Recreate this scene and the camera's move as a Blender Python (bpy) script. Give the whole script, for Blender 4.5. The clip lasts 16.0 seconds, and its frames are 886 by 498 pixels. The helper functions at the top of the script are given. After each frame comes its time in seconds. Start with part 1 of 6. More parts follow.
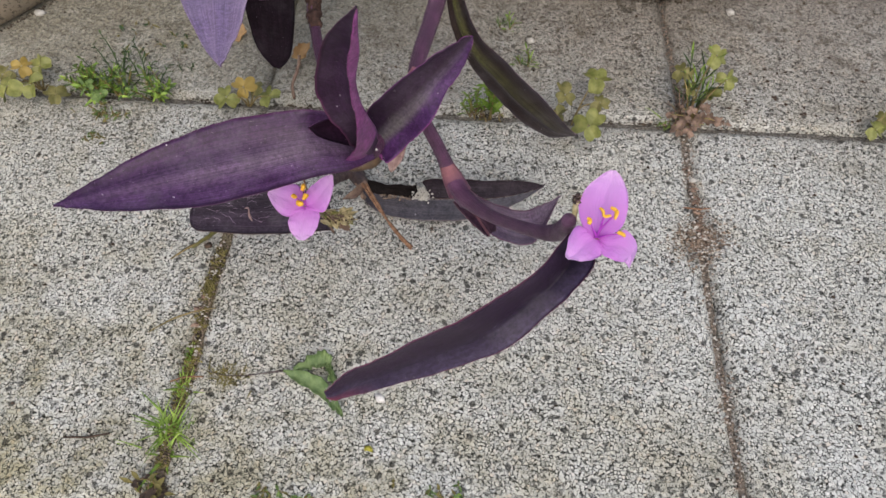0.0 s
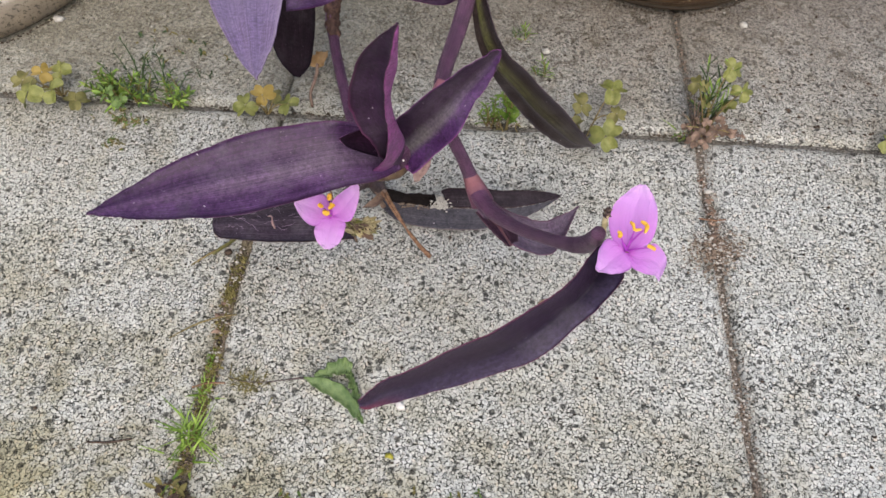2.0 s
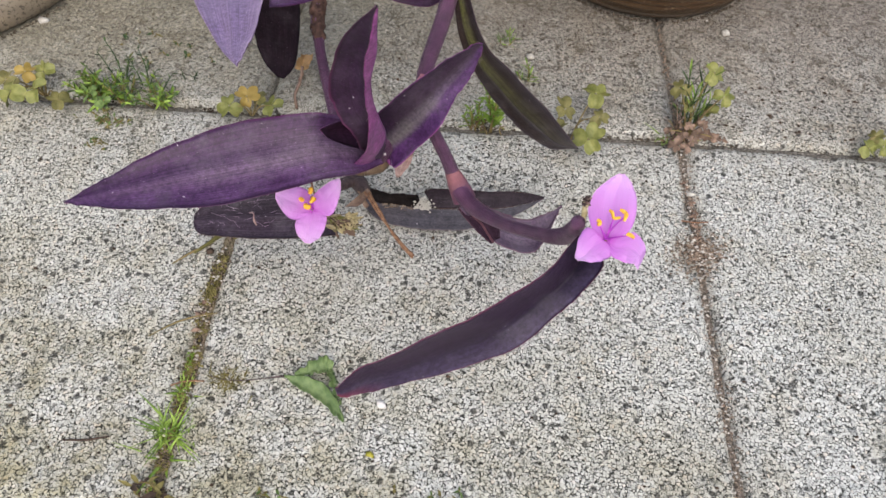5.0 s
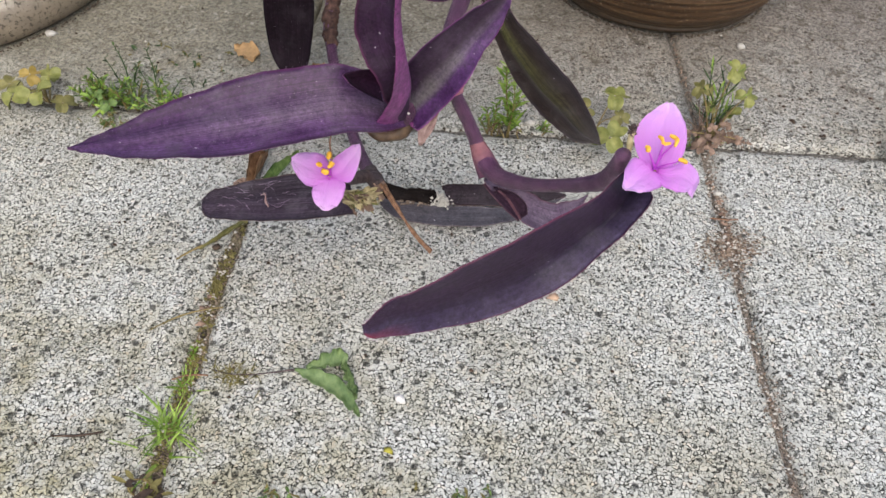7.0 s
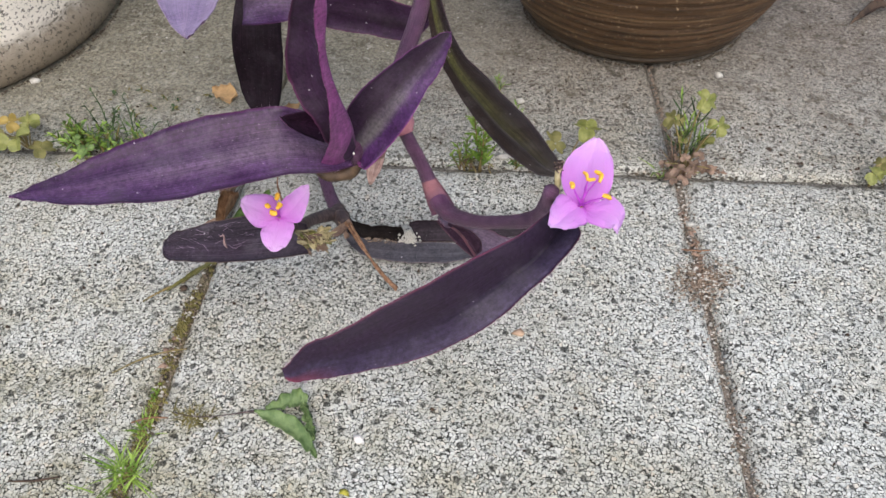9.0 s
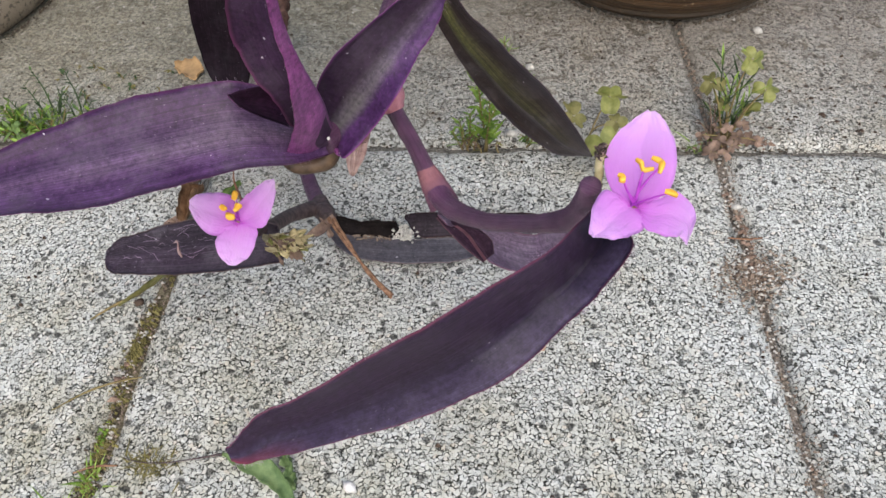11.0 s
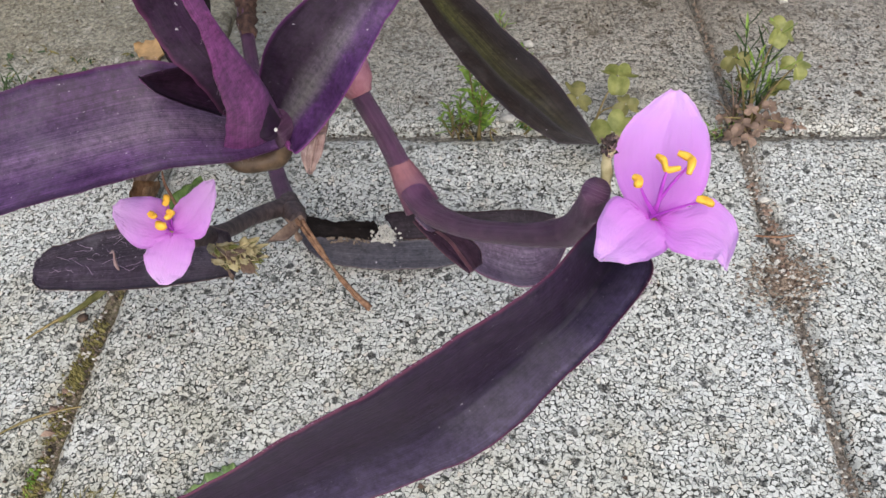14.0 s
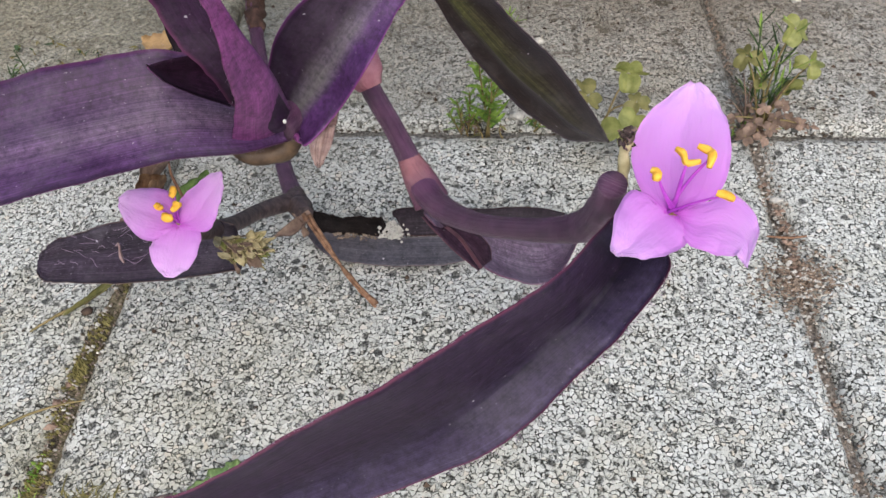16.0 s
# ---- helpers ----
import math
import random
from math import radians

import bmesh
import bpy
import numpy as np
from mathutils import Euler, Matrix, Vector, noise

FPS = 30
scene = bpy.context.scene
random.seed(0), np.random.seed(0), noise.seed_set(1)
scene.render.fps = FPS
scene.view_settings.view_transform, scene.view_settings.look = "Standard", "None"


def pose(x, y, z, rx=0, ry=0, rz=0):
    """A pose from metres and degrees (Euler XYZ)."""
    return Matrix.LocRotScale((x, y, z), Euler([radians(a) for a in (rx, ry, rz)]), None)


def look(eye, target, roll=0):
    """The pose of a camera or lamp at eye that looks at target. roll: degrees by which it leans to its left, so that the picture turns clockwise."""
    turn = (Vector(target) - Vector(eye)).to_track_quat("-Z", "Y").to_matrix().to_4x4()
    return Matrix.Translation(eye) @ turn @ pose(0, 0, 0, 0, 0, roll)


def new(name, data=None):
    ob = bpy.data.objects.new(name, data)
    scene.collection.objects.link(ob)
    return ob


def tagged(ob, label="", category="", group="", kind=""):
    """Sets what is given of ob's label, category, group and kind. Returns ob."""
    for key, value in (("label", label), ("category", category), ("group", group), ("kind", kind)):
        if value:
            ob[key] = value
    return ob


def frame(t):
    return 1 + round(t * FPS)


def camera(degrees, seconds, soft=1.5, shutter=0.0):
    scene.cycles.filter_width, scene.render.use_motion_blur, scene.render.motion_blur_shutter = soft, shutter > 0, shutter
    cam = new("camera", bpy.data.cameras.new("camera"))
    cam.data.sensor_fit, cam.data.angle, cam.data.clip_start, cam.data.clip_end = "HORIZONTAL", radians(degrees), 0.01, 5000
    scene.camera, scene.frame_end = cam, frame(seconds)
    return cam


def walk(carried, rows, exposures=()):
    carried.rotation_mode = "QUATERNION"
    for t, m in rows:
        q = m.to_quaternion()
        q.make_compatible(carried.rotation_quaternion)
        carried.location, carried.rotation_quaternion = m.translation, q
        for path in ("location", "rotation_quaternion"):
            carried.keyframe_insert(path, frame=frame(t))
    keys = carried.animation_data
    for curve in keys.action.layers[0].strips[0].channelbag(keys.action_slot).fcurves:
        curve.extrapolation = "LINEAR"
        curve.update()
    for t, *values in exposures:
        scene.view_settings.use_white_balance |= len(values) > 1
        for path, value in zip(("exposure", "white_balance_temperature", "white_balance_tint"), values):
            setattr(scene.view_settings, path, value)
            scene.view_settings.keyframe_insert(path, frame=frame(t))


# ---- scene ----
cam = camera(57.56, 16.0)
PATH = [
    (0, (0.03164, 0.04164, 0.28901), (0.01301, 0.20447, 0.03773), 0.75),
    (0.5, (0.03365, 0.04008, 0.28985), (0.01472, 0.20315, 0.03875), 0.73),
    (1, (0.02974, 0.03774, 0.29099), (0.01142, 0.20107, 0.04001), 1.04),
    (1.5, (0.02701, 0.04267, 0.29039), (0.00888, 0.20634, 0.03963), 1.22),
    (2, (0.02231, 0.04045, 0.29247), (0.00477, 0.20473, 0.04206), 1.61),
    (2.5, (0.01934, 0.03829, 0.29594), (0.00206, 0.20307, 0.04585), 1.81),
    (3, (0.01588, 0.03465, 0.29757), (-0.00016, 0.19922, 0.04725), 2.23),
    (3.5, (0.01506, 0.03451, 0.29782), (-0.00080, 0.19858, 0.04717), 2.33),
    (4, (0.01963, 0.03592, 0.29646), (0.00405, 0.20030, 0.04599), 2.39),
    (6.3, (0.02709, 0.02073, 0.26025), (0.01373, 0.20956, 0.02752), 3.53),
    (6.5, (0.02452, 0.01722, 0.25481), (0.01019, 0.20911, 0.02465), 3.21),
    (7, (0.01937, 0.01283, 0.24848), (0.00320, 0.21017, 0.02310), 2.82),
    (7.5, (0.02009, 0.01147, 0.24613), (0.00203, 0.21221, 0.02392), 2.31),
    (8, (0.02268, 0.01082, 0.24541), (0.00256, 0.21392, 0.02554), 1.66),
    (8.5, (0.03225, 0.01438, 0.24833), (0.00744, 0.21892, 0.03029), 0.35),
    (9, (0.04309, 0.01817, 0.24944), (0.01641, 0.22286, 0.03175), -0.32),
    (9.2, (0.04573, 0.01857, 0.24805), (0.01825, 0.22293, 0.03015), -0.68),
    (11.3, (0.03749, 0.06666, 0.21163), (0.01044, 0.26285, -0.01370), -2.42),
    (11.5, (0.03919, 0.06902, 0.20947), (0.01211, 0.26487, -0.01617), -2.51),
    (12, (0.03999, 0.07012, 0.21019), (0.01292, 0.26537, -0.01596), -2.72),
    (12.5, (0.04275, 0.08099, 0.19731), (0.01313, 0.27508, -0.02953), -3.49),
    (13, (0.04030, 0.08674, 0.19729), (0.01088, 0.28001, -0.03026), -3.59),
    (13.5, (0.04061, 0.09009, 0.19475), (0.01162, 0.28248, -0.03361), -3.60),
    (14, (0.04113, 0.08894, 0.19413), (0.01149, 0.28128, -0.03418), -3.65),
    (14.5, (0.04442, 0.08590, 0.19290), (0.01348, 0.27751, -0.03585), -3.77),
    (15, (0.04322, 0.08489, 0.19389), (0.01183, 0.27686, -0.03451), -3.62),
    (15.5, (0.04188, 0.08978, 0.19323), (0.01072, 0.28180, -0.03515), -3.51),
    (16, (0.03988, 0.08968, 0.19175), (0.00865, 0.28182, -0.03652), -3.35),
]
walk(cam, [(t, look(eye, target, roll)) for t, eye, target, roll in PATH], [(0.0, 0.10, 6680, 12), (1.0, 0.10, 6680, 12), (2.0, 0.30, 6680, 12), (4.0, 0.38, 6680, 12), (7.0, 0.42, 6570, 11), (16.0, 0.38, 6430, 10)])

# ---- light ----
world = bpy.data.worlds.new("overcast_sky")
scene.world = world
world.use_nodes = True
SUN_HEIGHT, SUN_TURN = 52.0, 168.0
wt = world.node_tree
sky = wt.nodes.new("ShaderNodeTexSky")
sky.sky_type = "NISHITA"
sky.sun_disc = False
sky.sun_elevation = radians(SUN_HEIGHT)
sky.sun_rotation = radians(SUN_TURN)
sky.dust_density = 3.0
sky.ozone_density = 0.6
wt.nodes["Background"].inputs["Strength"].default_value = 0.15
wt.links.new(sky.outputs["Color"], wt.nodes["Background"].inputs["Color"])
sun_data = bpy.data.lights.new("sun", "SUN")
sun_data.energy, sun_data.angle, sun_data.color = 1.6, radians(78), (1.0, 0.95, 0.845)
sun = new("sun", sun_data)
sun.matrix_world = look((0.9 * math.sin(radians(SUN_TURN)), 0.9 * math.cos(radians(SUN_TURN)), 1.0), (0, 0, 0))


# ---- materials ----
class Nodes:
    """A small builder for node materials."""

    def __init__(self, name):
        self.mat = bpy.data.materials.new(name)
        self.mat.use_nodes = True
        self.tree = self.mat.node_tree
        self.bsdf = self.tree.nodes["Principled BSDF"]

    def node(self, kind, **settings):
        n = self.tree.nodes.new("ShaderNode" + kind)
        for key, value in settings.items():
            if key == "op":
                n.operation = value
            elif key == "feature":
                n.feature = value
            elif key == "blend":
                n.data_type, n.blend_type = "RGBA", value
            elif key == "attr":
                n.attribute_name = value
        return n

    def link(self, a, b):
        self.tree.links.new(a, b)

    def coords(self, which="Object", scale=(1, 1, 1)):
        c = self.node("TexCoord")
        m = self.node("Mapping")
        m.inputs["Scale"].default_value = scale
        self.link(c.outputs[which], m.inputs["Vector"])
        return m.outputs["Vector"]

    def world(self):
        return self.node("NewGeometry").outputs["Position"]

    def noise(self, vec, scale, detail=4.0, rough=0.55, warp=0.0):
        n = self.node("TexNoise")
        n.inputs["Scale"].default_value, n.inputs["Detail"].default_value = scale, detail
        n.inputs["Roughness"].default_value, n.inputs["Distortion"].default_value = rough, warp
        self.link(vec, n.inputs["Vector"])
        return n.outputs["Fac"]

    def ramp(self, fac, *stops):
        r = self.node("ValToRGB")
        e = r.color_ramp.elements
        while len(e) < len(stops):
            e.new(0.5)
        for el, (pos, col) in zip(e, stops):
            el.position = pos
            el.color = (*col, 1) if not isinstance(col, (int, float)) else (col, col, col, 1)
        self.link(fac, r.inputs["Fac"])
        return r.outputs["Color"]

    def mix(self, fac, a, b, blend="MIX"):
        m = self.node("Mix", blend=blend)
        for sock, v in ((m.inputs[0], fac), (m.inputs[6], a), (m.inputs[7], b)):
            if isinstance(v, (int, float)):
                sock.default_value = v
            elif isinstance(v, tuple):
                sock.default_value = (*v, 1)
            else:
                self.link(v, sock)
        return m.outputs[2]

    def math(self, op, a, b=0.0):
        m = self.node("Math", op=op)
        for sock, v in ((m.inputs[0], a), (m.inputs[1], b)):
            if isinstance(v, (int, float)):
                sock.default_value = v
            else:
                self.link(v, sock)
        return m.outputs[0]

    def bump(self, height, strength, distance, under=None):
        b = self.node("Bump")
        b.inputs["Strength"].default_value, b.inputs["Distance"].default_value = strength, distance
        self.link(height, b.inputs["Height"])
        if under is not None:
            self.link(under, b.inputs["Normal"])
        return b.outputs["Normal"]

    def done(self, color=None, rough=0.6, normal=None, spec=0.5, **more):
        for key, v in (("Base Color", color), ("Roughness", rough), ("Normal", normal), ("Specular IOR Level", spec), *more.items()):
            if v is None:
                continue
            sock = self.bsdf.inputs[key]
            if isinstance(v, (int, float)):
                sock.default_value = v
            elif isinstance(v, tuple):
                sock.default_value = (*v, 1) if len(v) == 3 and sock.type == "RGBA" else v
            else:
                self.link(v, sock)
        return self.mat


def make_aggregate():
    """Washed concrete: tightly packed pale chips with dark gaps, some dark stones, grime and algae, shade painted in by
    the pots.
    """
    n = Nodes("washed_aggregate_concrete")
    pos = n.world()
    wob = n.node("TexNoise")
    wob.inputs["Scale"].default_value = 520
    wob.inputs["Detail"].default_value = 3
    n.link(pos, wob.inputs["Vector"])
    off = n.node("VectorMath", op="MULTIPLY_ADD")
    n.link(wob.outputs["Color"], off.inputs[0])
    off.inputs[1].default_value = (0.0014, 0.0014, 0.0010)
    n.link(pos, off.inputs[2])
    warped = off.outputs[0]

    def cells(feature, scale):
        v = n.node("TexVoronoi", feature=feature)
        v.inputs["Scale"].default_value = scale
        n.link(warped, v.inputs["Vector"])
        return v

    def channel(color, k):
        c = n.node("SeparateColor")
        n.link(color, c.inputs[0])
        return c.outputs[k]

    chip, edge = cells("F1", 760), cells("DISTANCE_TO_EDGE", 760)
    bit, bit_edge = cells("F1", 1300), cells("DISTANCE_TO_EDGE", 1300)
    wide = cells("DISTANCE_TO_EDGE", 420)
    stone = cells("F1", 260)
    tone_a, tone_b, lift = (channel(chip.outputs["Color"], k) for k in range(3))
    c_chip = n.ramp(tone_a, (0.0, (0.46, 0.475, 0.435)), (0.08, (0.61, 0.625, 0.585)), (0.45, (0.685, 0.70, 0.66)), (0.88, (0.745, 0.76, 0.72)), (0.95, (0.70, 0.66, 0.58)), (1.0, (0.81, 0.815, 0.79)))
    c_bit = n.ramp(channel(bit.outputs["Color"], 0), (0.0, (0.52, 0.53, 0.49)), (0.25, (0.63, 0.645, 0.605)), (1.0, (0.745, 0.76, 0.72)))
    small = n.ramp(tone_b, (0.28, 1.0), (0.31, 0.0))
    col = n.mix(small, c_chip, c_bit)
    grain = n.noise(pos, 2600, 3, 0.7)
    col = n.mix(1.0, col, n.ramp(grain, (0.25, 0.80), (0.65, 1.05)), "MULTIPLY")
    # thin dark gaps of uneven width, so that chips run together here and stand apart there
    loose = n.noise(pos, 90, 4, 0.7)
    uneven = n.math("MULTIPLY", n.math("SUBTRACT", n.math("ADD", n.noise(pos, 700, 3, 0.7), n.math("MULTIPLY", loose, 0.18)), 0.615), 0.60)
    gap_chip = n.ramp(n.math("SUBTRACT", edge.outputs["Distance"], uneven), (0.02, 0.0), (0.09, 1.0))
    gap_bit = n.ramp(n.math("SUBTRACT", bit_edge.outputs["Distance"], uneven), (-0.02, 0.0), (0.07, 1.0))
    big = n.ramp(n.noise(pos, 210, 2, 0.5), (0.60, 0.0), (0.66, 0.75))
    gap_chip = n.mix(big, gap_chip, n.ramp(wide.outputs["Distance"], (0.015, 0.0), (0.06, 1.0)))
    seat = n.mix(small, gap_chip, n.mix(1.0, n.mix(0.3, gap_chip, (1, 1, 1)), n.mix(0.4, gap_bit, (1, 1, 1)), "MULTIPLY"))
    grubby = n.ramp(n.noise(pos, 38, 5, 0.7), (0.50, 0.0), (0.66, 1.0))
    col = n.mix(n.math("MULTIPLY", grubby, 0.55), col, n.mix(1.0, col, (0.80, 0.75, 0.64), "MULTIPLY"))
    # shade and dirt between the chips, put into the gap colour
    gap_dark = n.mix(n.noise(pos, 60), (0.018, 0.018, 0.015), (0.085, 0.085, 0.070))
    col = n.mix(seat, gap_dark, col)
    # dark pits and dark stones, in loose clusters
    pit_at = n.math("ADD", n.noise(pos, 400, 2, 0.5), n.math("MULTIPLY", n.noise(pos, 30, 3, 0.6), 0.20))
    pit = n.ramp(pit_at, (0.725, 0.0), (0.752, 1.0))
    pit_in = n.ramp(n.noise(pos, 1300, 3, 0.7), (0.40, 0.15), (0.56, 1.0))
    col = n.mix(n.math("MULTIPLY", n.math("MULTIPLY", pit, pit_in), 0.88), col, (0.05, 0.05, 0.044))
    is_stone = n.math("MULTIPLY", n.ramp(channel(stone.outputs["Color"], 0), (0.135, 1.0), (0.145, 0.0)), n.ramp(stone.outputs["Distance"], (0.26, 1.0), (0.40, 0.0)))
    col = n.mix(n.math("MULTIPLY", is_stone, 0.92), col, n.mix(n.ramp(n.noise(pos, 1300, 3, 0.7), (0.42, 0.0), (0.58, 1.0)), (0.032, 0.033, 0.033), (0.19, 0.19, 0.175)))
    # weathering: grime and painted shade towards the pots, dingy patches, algae and dirt low down
    tone = n.ramp(n.noise(pos, 11, 6, 0.68), (0.32, (0.86, 0.84, 0.79)), (0.58, (1.0, 1.0, 1.0)))
    col = n.mix(1.0, col, tone, "MULTIPLY")
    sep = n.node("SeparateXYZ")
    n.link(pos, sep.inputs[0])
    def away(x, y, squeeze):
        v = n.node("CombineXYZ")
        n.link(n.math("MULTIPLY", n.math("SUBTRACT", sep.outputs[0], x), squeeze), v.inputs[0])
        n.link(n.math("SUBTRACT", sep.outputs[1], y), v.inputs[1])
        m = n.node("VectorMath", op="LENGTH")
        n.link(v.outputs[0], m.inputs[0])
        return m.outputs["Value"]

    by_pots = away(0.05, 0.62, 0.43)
    # grime and the pots' shade multiplied into one darkening
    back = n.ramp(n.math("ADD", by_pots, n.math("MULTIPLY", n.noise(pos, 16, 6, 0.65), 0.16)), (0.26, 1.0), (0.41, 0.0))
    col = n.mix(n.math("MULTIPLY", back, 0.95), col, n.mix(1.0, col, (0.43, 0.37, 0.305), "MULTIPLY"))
    dusty = n.mix(n.ramp(n.noise(pos, 34, 6, 0.7), (0.38, 0.0), (0.62, 1.0)), (0.215, 0.180, 0.155), (0.36, 0.312, 0.275))
    dusty = n.mix(n.ramp(n.math("ADD", sep.outputs[0], n.math("MULTIPLY", n.noise(pos, 20, 5, 0.6), 0.10)), (-0.10, 1.0), (0.04, 0.0)), dusty, n.mix(n.noise(pos, 40, 5, 0.7), (0.155, 0.150, 0.105), (0.33, 0.30, 0.225)))
    dusty = n.mix(1.0, dusty, n.ramp(n.noise(pos, 560, 4, 0.75), (0.38, 0.28), (0.58, 1.45)), "MULTIPLY")
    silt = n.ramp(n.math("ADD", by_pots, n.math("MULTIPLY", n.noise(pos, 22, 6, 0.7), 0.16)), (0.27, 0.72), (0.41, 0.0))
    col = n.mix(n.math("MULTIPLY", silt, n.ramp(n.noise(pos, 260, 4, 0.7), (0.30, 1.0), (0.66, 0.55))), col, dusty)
    olive = n.ramp(n.math("ADD", away(-0.20, 0.46, 0.8), n.math("MULTIPLY", n.noise(pos, 26, 6, 0.7), 0.12)), (0.17, 0.80), (0.29, 0.0))
    col = n.mix(olive, col, n.mix(1.0, n.mix(n.noise(pos, 48, 5, 0.7), (0.17, 0.155, 0.105), (0.34, 0.31, 0.235)), n.ramp(n.noise(pos, 520, 4, 0.75), (0.38, 0.45), (0.58, 1.35)), "MULTIPLY"))
    zone = n.math("ADD", by_pots, n.math("MULTIPLY", n.noise(pos, 14, 4, 0.6), 0.14))
    crust = n.math("MULTIPLY", n.ramp(n.noise(pos, 130, 6, 0.8, 0.8), (0.52, 0.0), (0.60, 1.0)), n.ramp(zone, (0.32, 0.70), (0.44, 0.0)))
    col = n.mix(crust, col, n.mix(n.noise(pos, 420, 4, 0.7), (0.045, 0.036, 0.026), (0.19, 0.155, 0.11)))
    crumbs = n.math("MULTIPLY", n.ramp(n.noise(pos, 240, 3, 0.6), (0.60, 0.0), (0.66, 1.0)), n.ramp(zone, (0.32, 0.6), (0.44, 0.0)))
    col = n.mix(crumbs, col, (0.50, 0.46, 0.40))
    algae = n.ramp(n.noise(pos, 30, 7, 0.75), (0.42, 0.0), (0.58, 1.0))
    front = n.ramp(away(-0.17, 0.03, 0.55), (0.07, 1.0), (0.23, 0.0))
    col = n.mix(n.math("MULTIPLY", n.math("MULTIPLY", algae, front), 0.9), col, n.mix(1.0, col, (0.56, 0.50, 0.29), "MULTIPLY"))
    h = n.math("SUBTRACT", n.math("ADD", seat, n.math("MULTIPLY", lift, 0.7)), pit)
    nrm = n.bump(h, 1.0, 0.0008, n.bump(n.noise(pos, 150, 5), 0.4, 0.0012))
    return n.done(col, n.ramp(tone_b, (0.0, 0.55), (1.0, 0.85)), nrm, 0.3)


def make_leaf(name, dark, light, stripe, dust=0.15, rough=0.50, gloss=0.32, mid=None, mid_width=0.12, rim=None, sheen=0.35, half=None, tip=None, streak=0.6):
    """Leaf skin with lengthwise veins; mid: the colour along the midrib, rim: of the margins."""
    n = Nodes(name)
    uv = n.coords("UV", (1, 1, 1))
    vein = n.noise(n.coords("UV", (70, 1.8, 1)), 1.0, 3, 0.6)
    blotch = n.noise(n.coords("Object", (1, 1, 1)), 130, 5, 0.6)
    col = n.mix(n.ramp(blotch, (0.35, 0.0), (0.7, 1.0)), dark, light)
    fine = n.noise(n.coords("UV", (170, 7, 1)), 1.0, 3, 0.6)
    mottle = n.noise(n.coords("Object"), 800, 4, 0.75)
    sep = n.node("SeparateXYZ")
    n.link(uv, sep.inputs[0])
    across = n.math("ABSOLUTE", n.math("SUBTRACT", sep.outputs[0], 0.5))
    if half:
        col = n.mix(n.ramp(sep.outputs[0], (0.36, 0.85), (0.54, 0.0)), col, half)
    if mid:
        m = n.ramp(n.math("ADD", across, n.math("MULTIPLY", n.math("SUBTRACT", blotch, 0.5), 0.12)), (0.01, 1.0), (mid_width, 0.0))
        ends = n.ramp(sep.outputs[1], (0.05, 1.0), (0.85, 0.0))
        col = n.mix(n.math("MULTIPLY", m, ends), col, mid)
    col = n.mix(n.math("MULTIPLY", n.ramp(vein, (0.46, 0.0), (0.62, 1.0)), streak), col, stripe)
    col = n.mix(n.math("MULTIPLY", n.ramp(fine, (0.50, 0.0), (0.60, 1.0)), streak), col, stripe)
    pale = n.noise(n.coords("UV", (44, 2.6, 1)), 1.0, 4, 0.65)
    col = n.mix(1.0, col, n.ramp(pale, (0.40, 1 - 0.33 * streak), (0.66, 1 + 0.75 * streak)), "MULTIPLY")
    col = n.mix(1.0, col, n.ramp(mottle, (0.34, 0.60), (0.64, 1.35)), "MULTIPLY")
    if rim:
        col = n.mix(n.ramp(across, (0.475, 0.0), (0.495, 0.85)), col, rim)
    if tip:
        col = n.mix(n.math("MULTIPLY", n.ramp(sep.outputs[1], (0.70, 0.0), (0.97, 1.0)), n.ramp(n.math("ADD", sep.outputs[0], n.math("MULTIPLY", n.math("SUBTRACT", blotch, 0.5), 0.3)), (0.62, 0.0), (0.95, 0.9))), col, tip)
    specks = n.ramp(n.noise(n.coords("Object"), 1500, 2, 0.5), (0.70, 0.0), (0.76, 1.0))
    veil = n.ramp(n.noise(n.coords("Object"), 75, 6, 0.7), (0.48, 0.0), (0.75, 1.0))
    col = n.mix(n.math("MULTIPLY", n.math("MAXIMUM", n.math("MULTIPLY", specks, 0.8), n.math("MULTIPLY", veil, 0.3)), dust), col, (0.55, 0.50, 0.55))
    flecks = n.ramp(n.noise(n.coords("Object"), 620, 2, 0.5), (0.745, 0.0), (0.78, 1.0))
    col = n.mix(n.math("MULTIPLY", flecks, min(1.0, dust * 4)), col, (0.60, 0.55, 0.60))
    nrm = n.bump(vein, 0.25, 0.0003, n.bump(n.noise(n.coords("Object"), 900, 3), 0.15, 0.0002))
    return n.done(col, n.mix(veil, (rough,) * 3, (rough + 0.2,) * 3), nrm, gloss, **{"Sheen Weight": sheen, "Sheen Roughness": 0.4, "Sheen Tint": (0.8, 0.65, 0.95)})


def make_plain(name, dark, light, scale=300, rough=0.6, bump=0.2, spec=0.4, **more):
    n = Nodes(name)
    v = n.coords("Object")
    f = n.noise(v, scale, 5, 0.6)
    g = n.noise(v, scale * 5, 3, 0.6)
    col = n.mix(n.ramp(f, (0.35, 0.0), (0.68, 1.0)), dark, light)
    return n.done(col, rough, n.bump(n.math("ADD", f, n.math("MULTIPLY", g, 0.4)), bump, 0.0006), spec, **more)


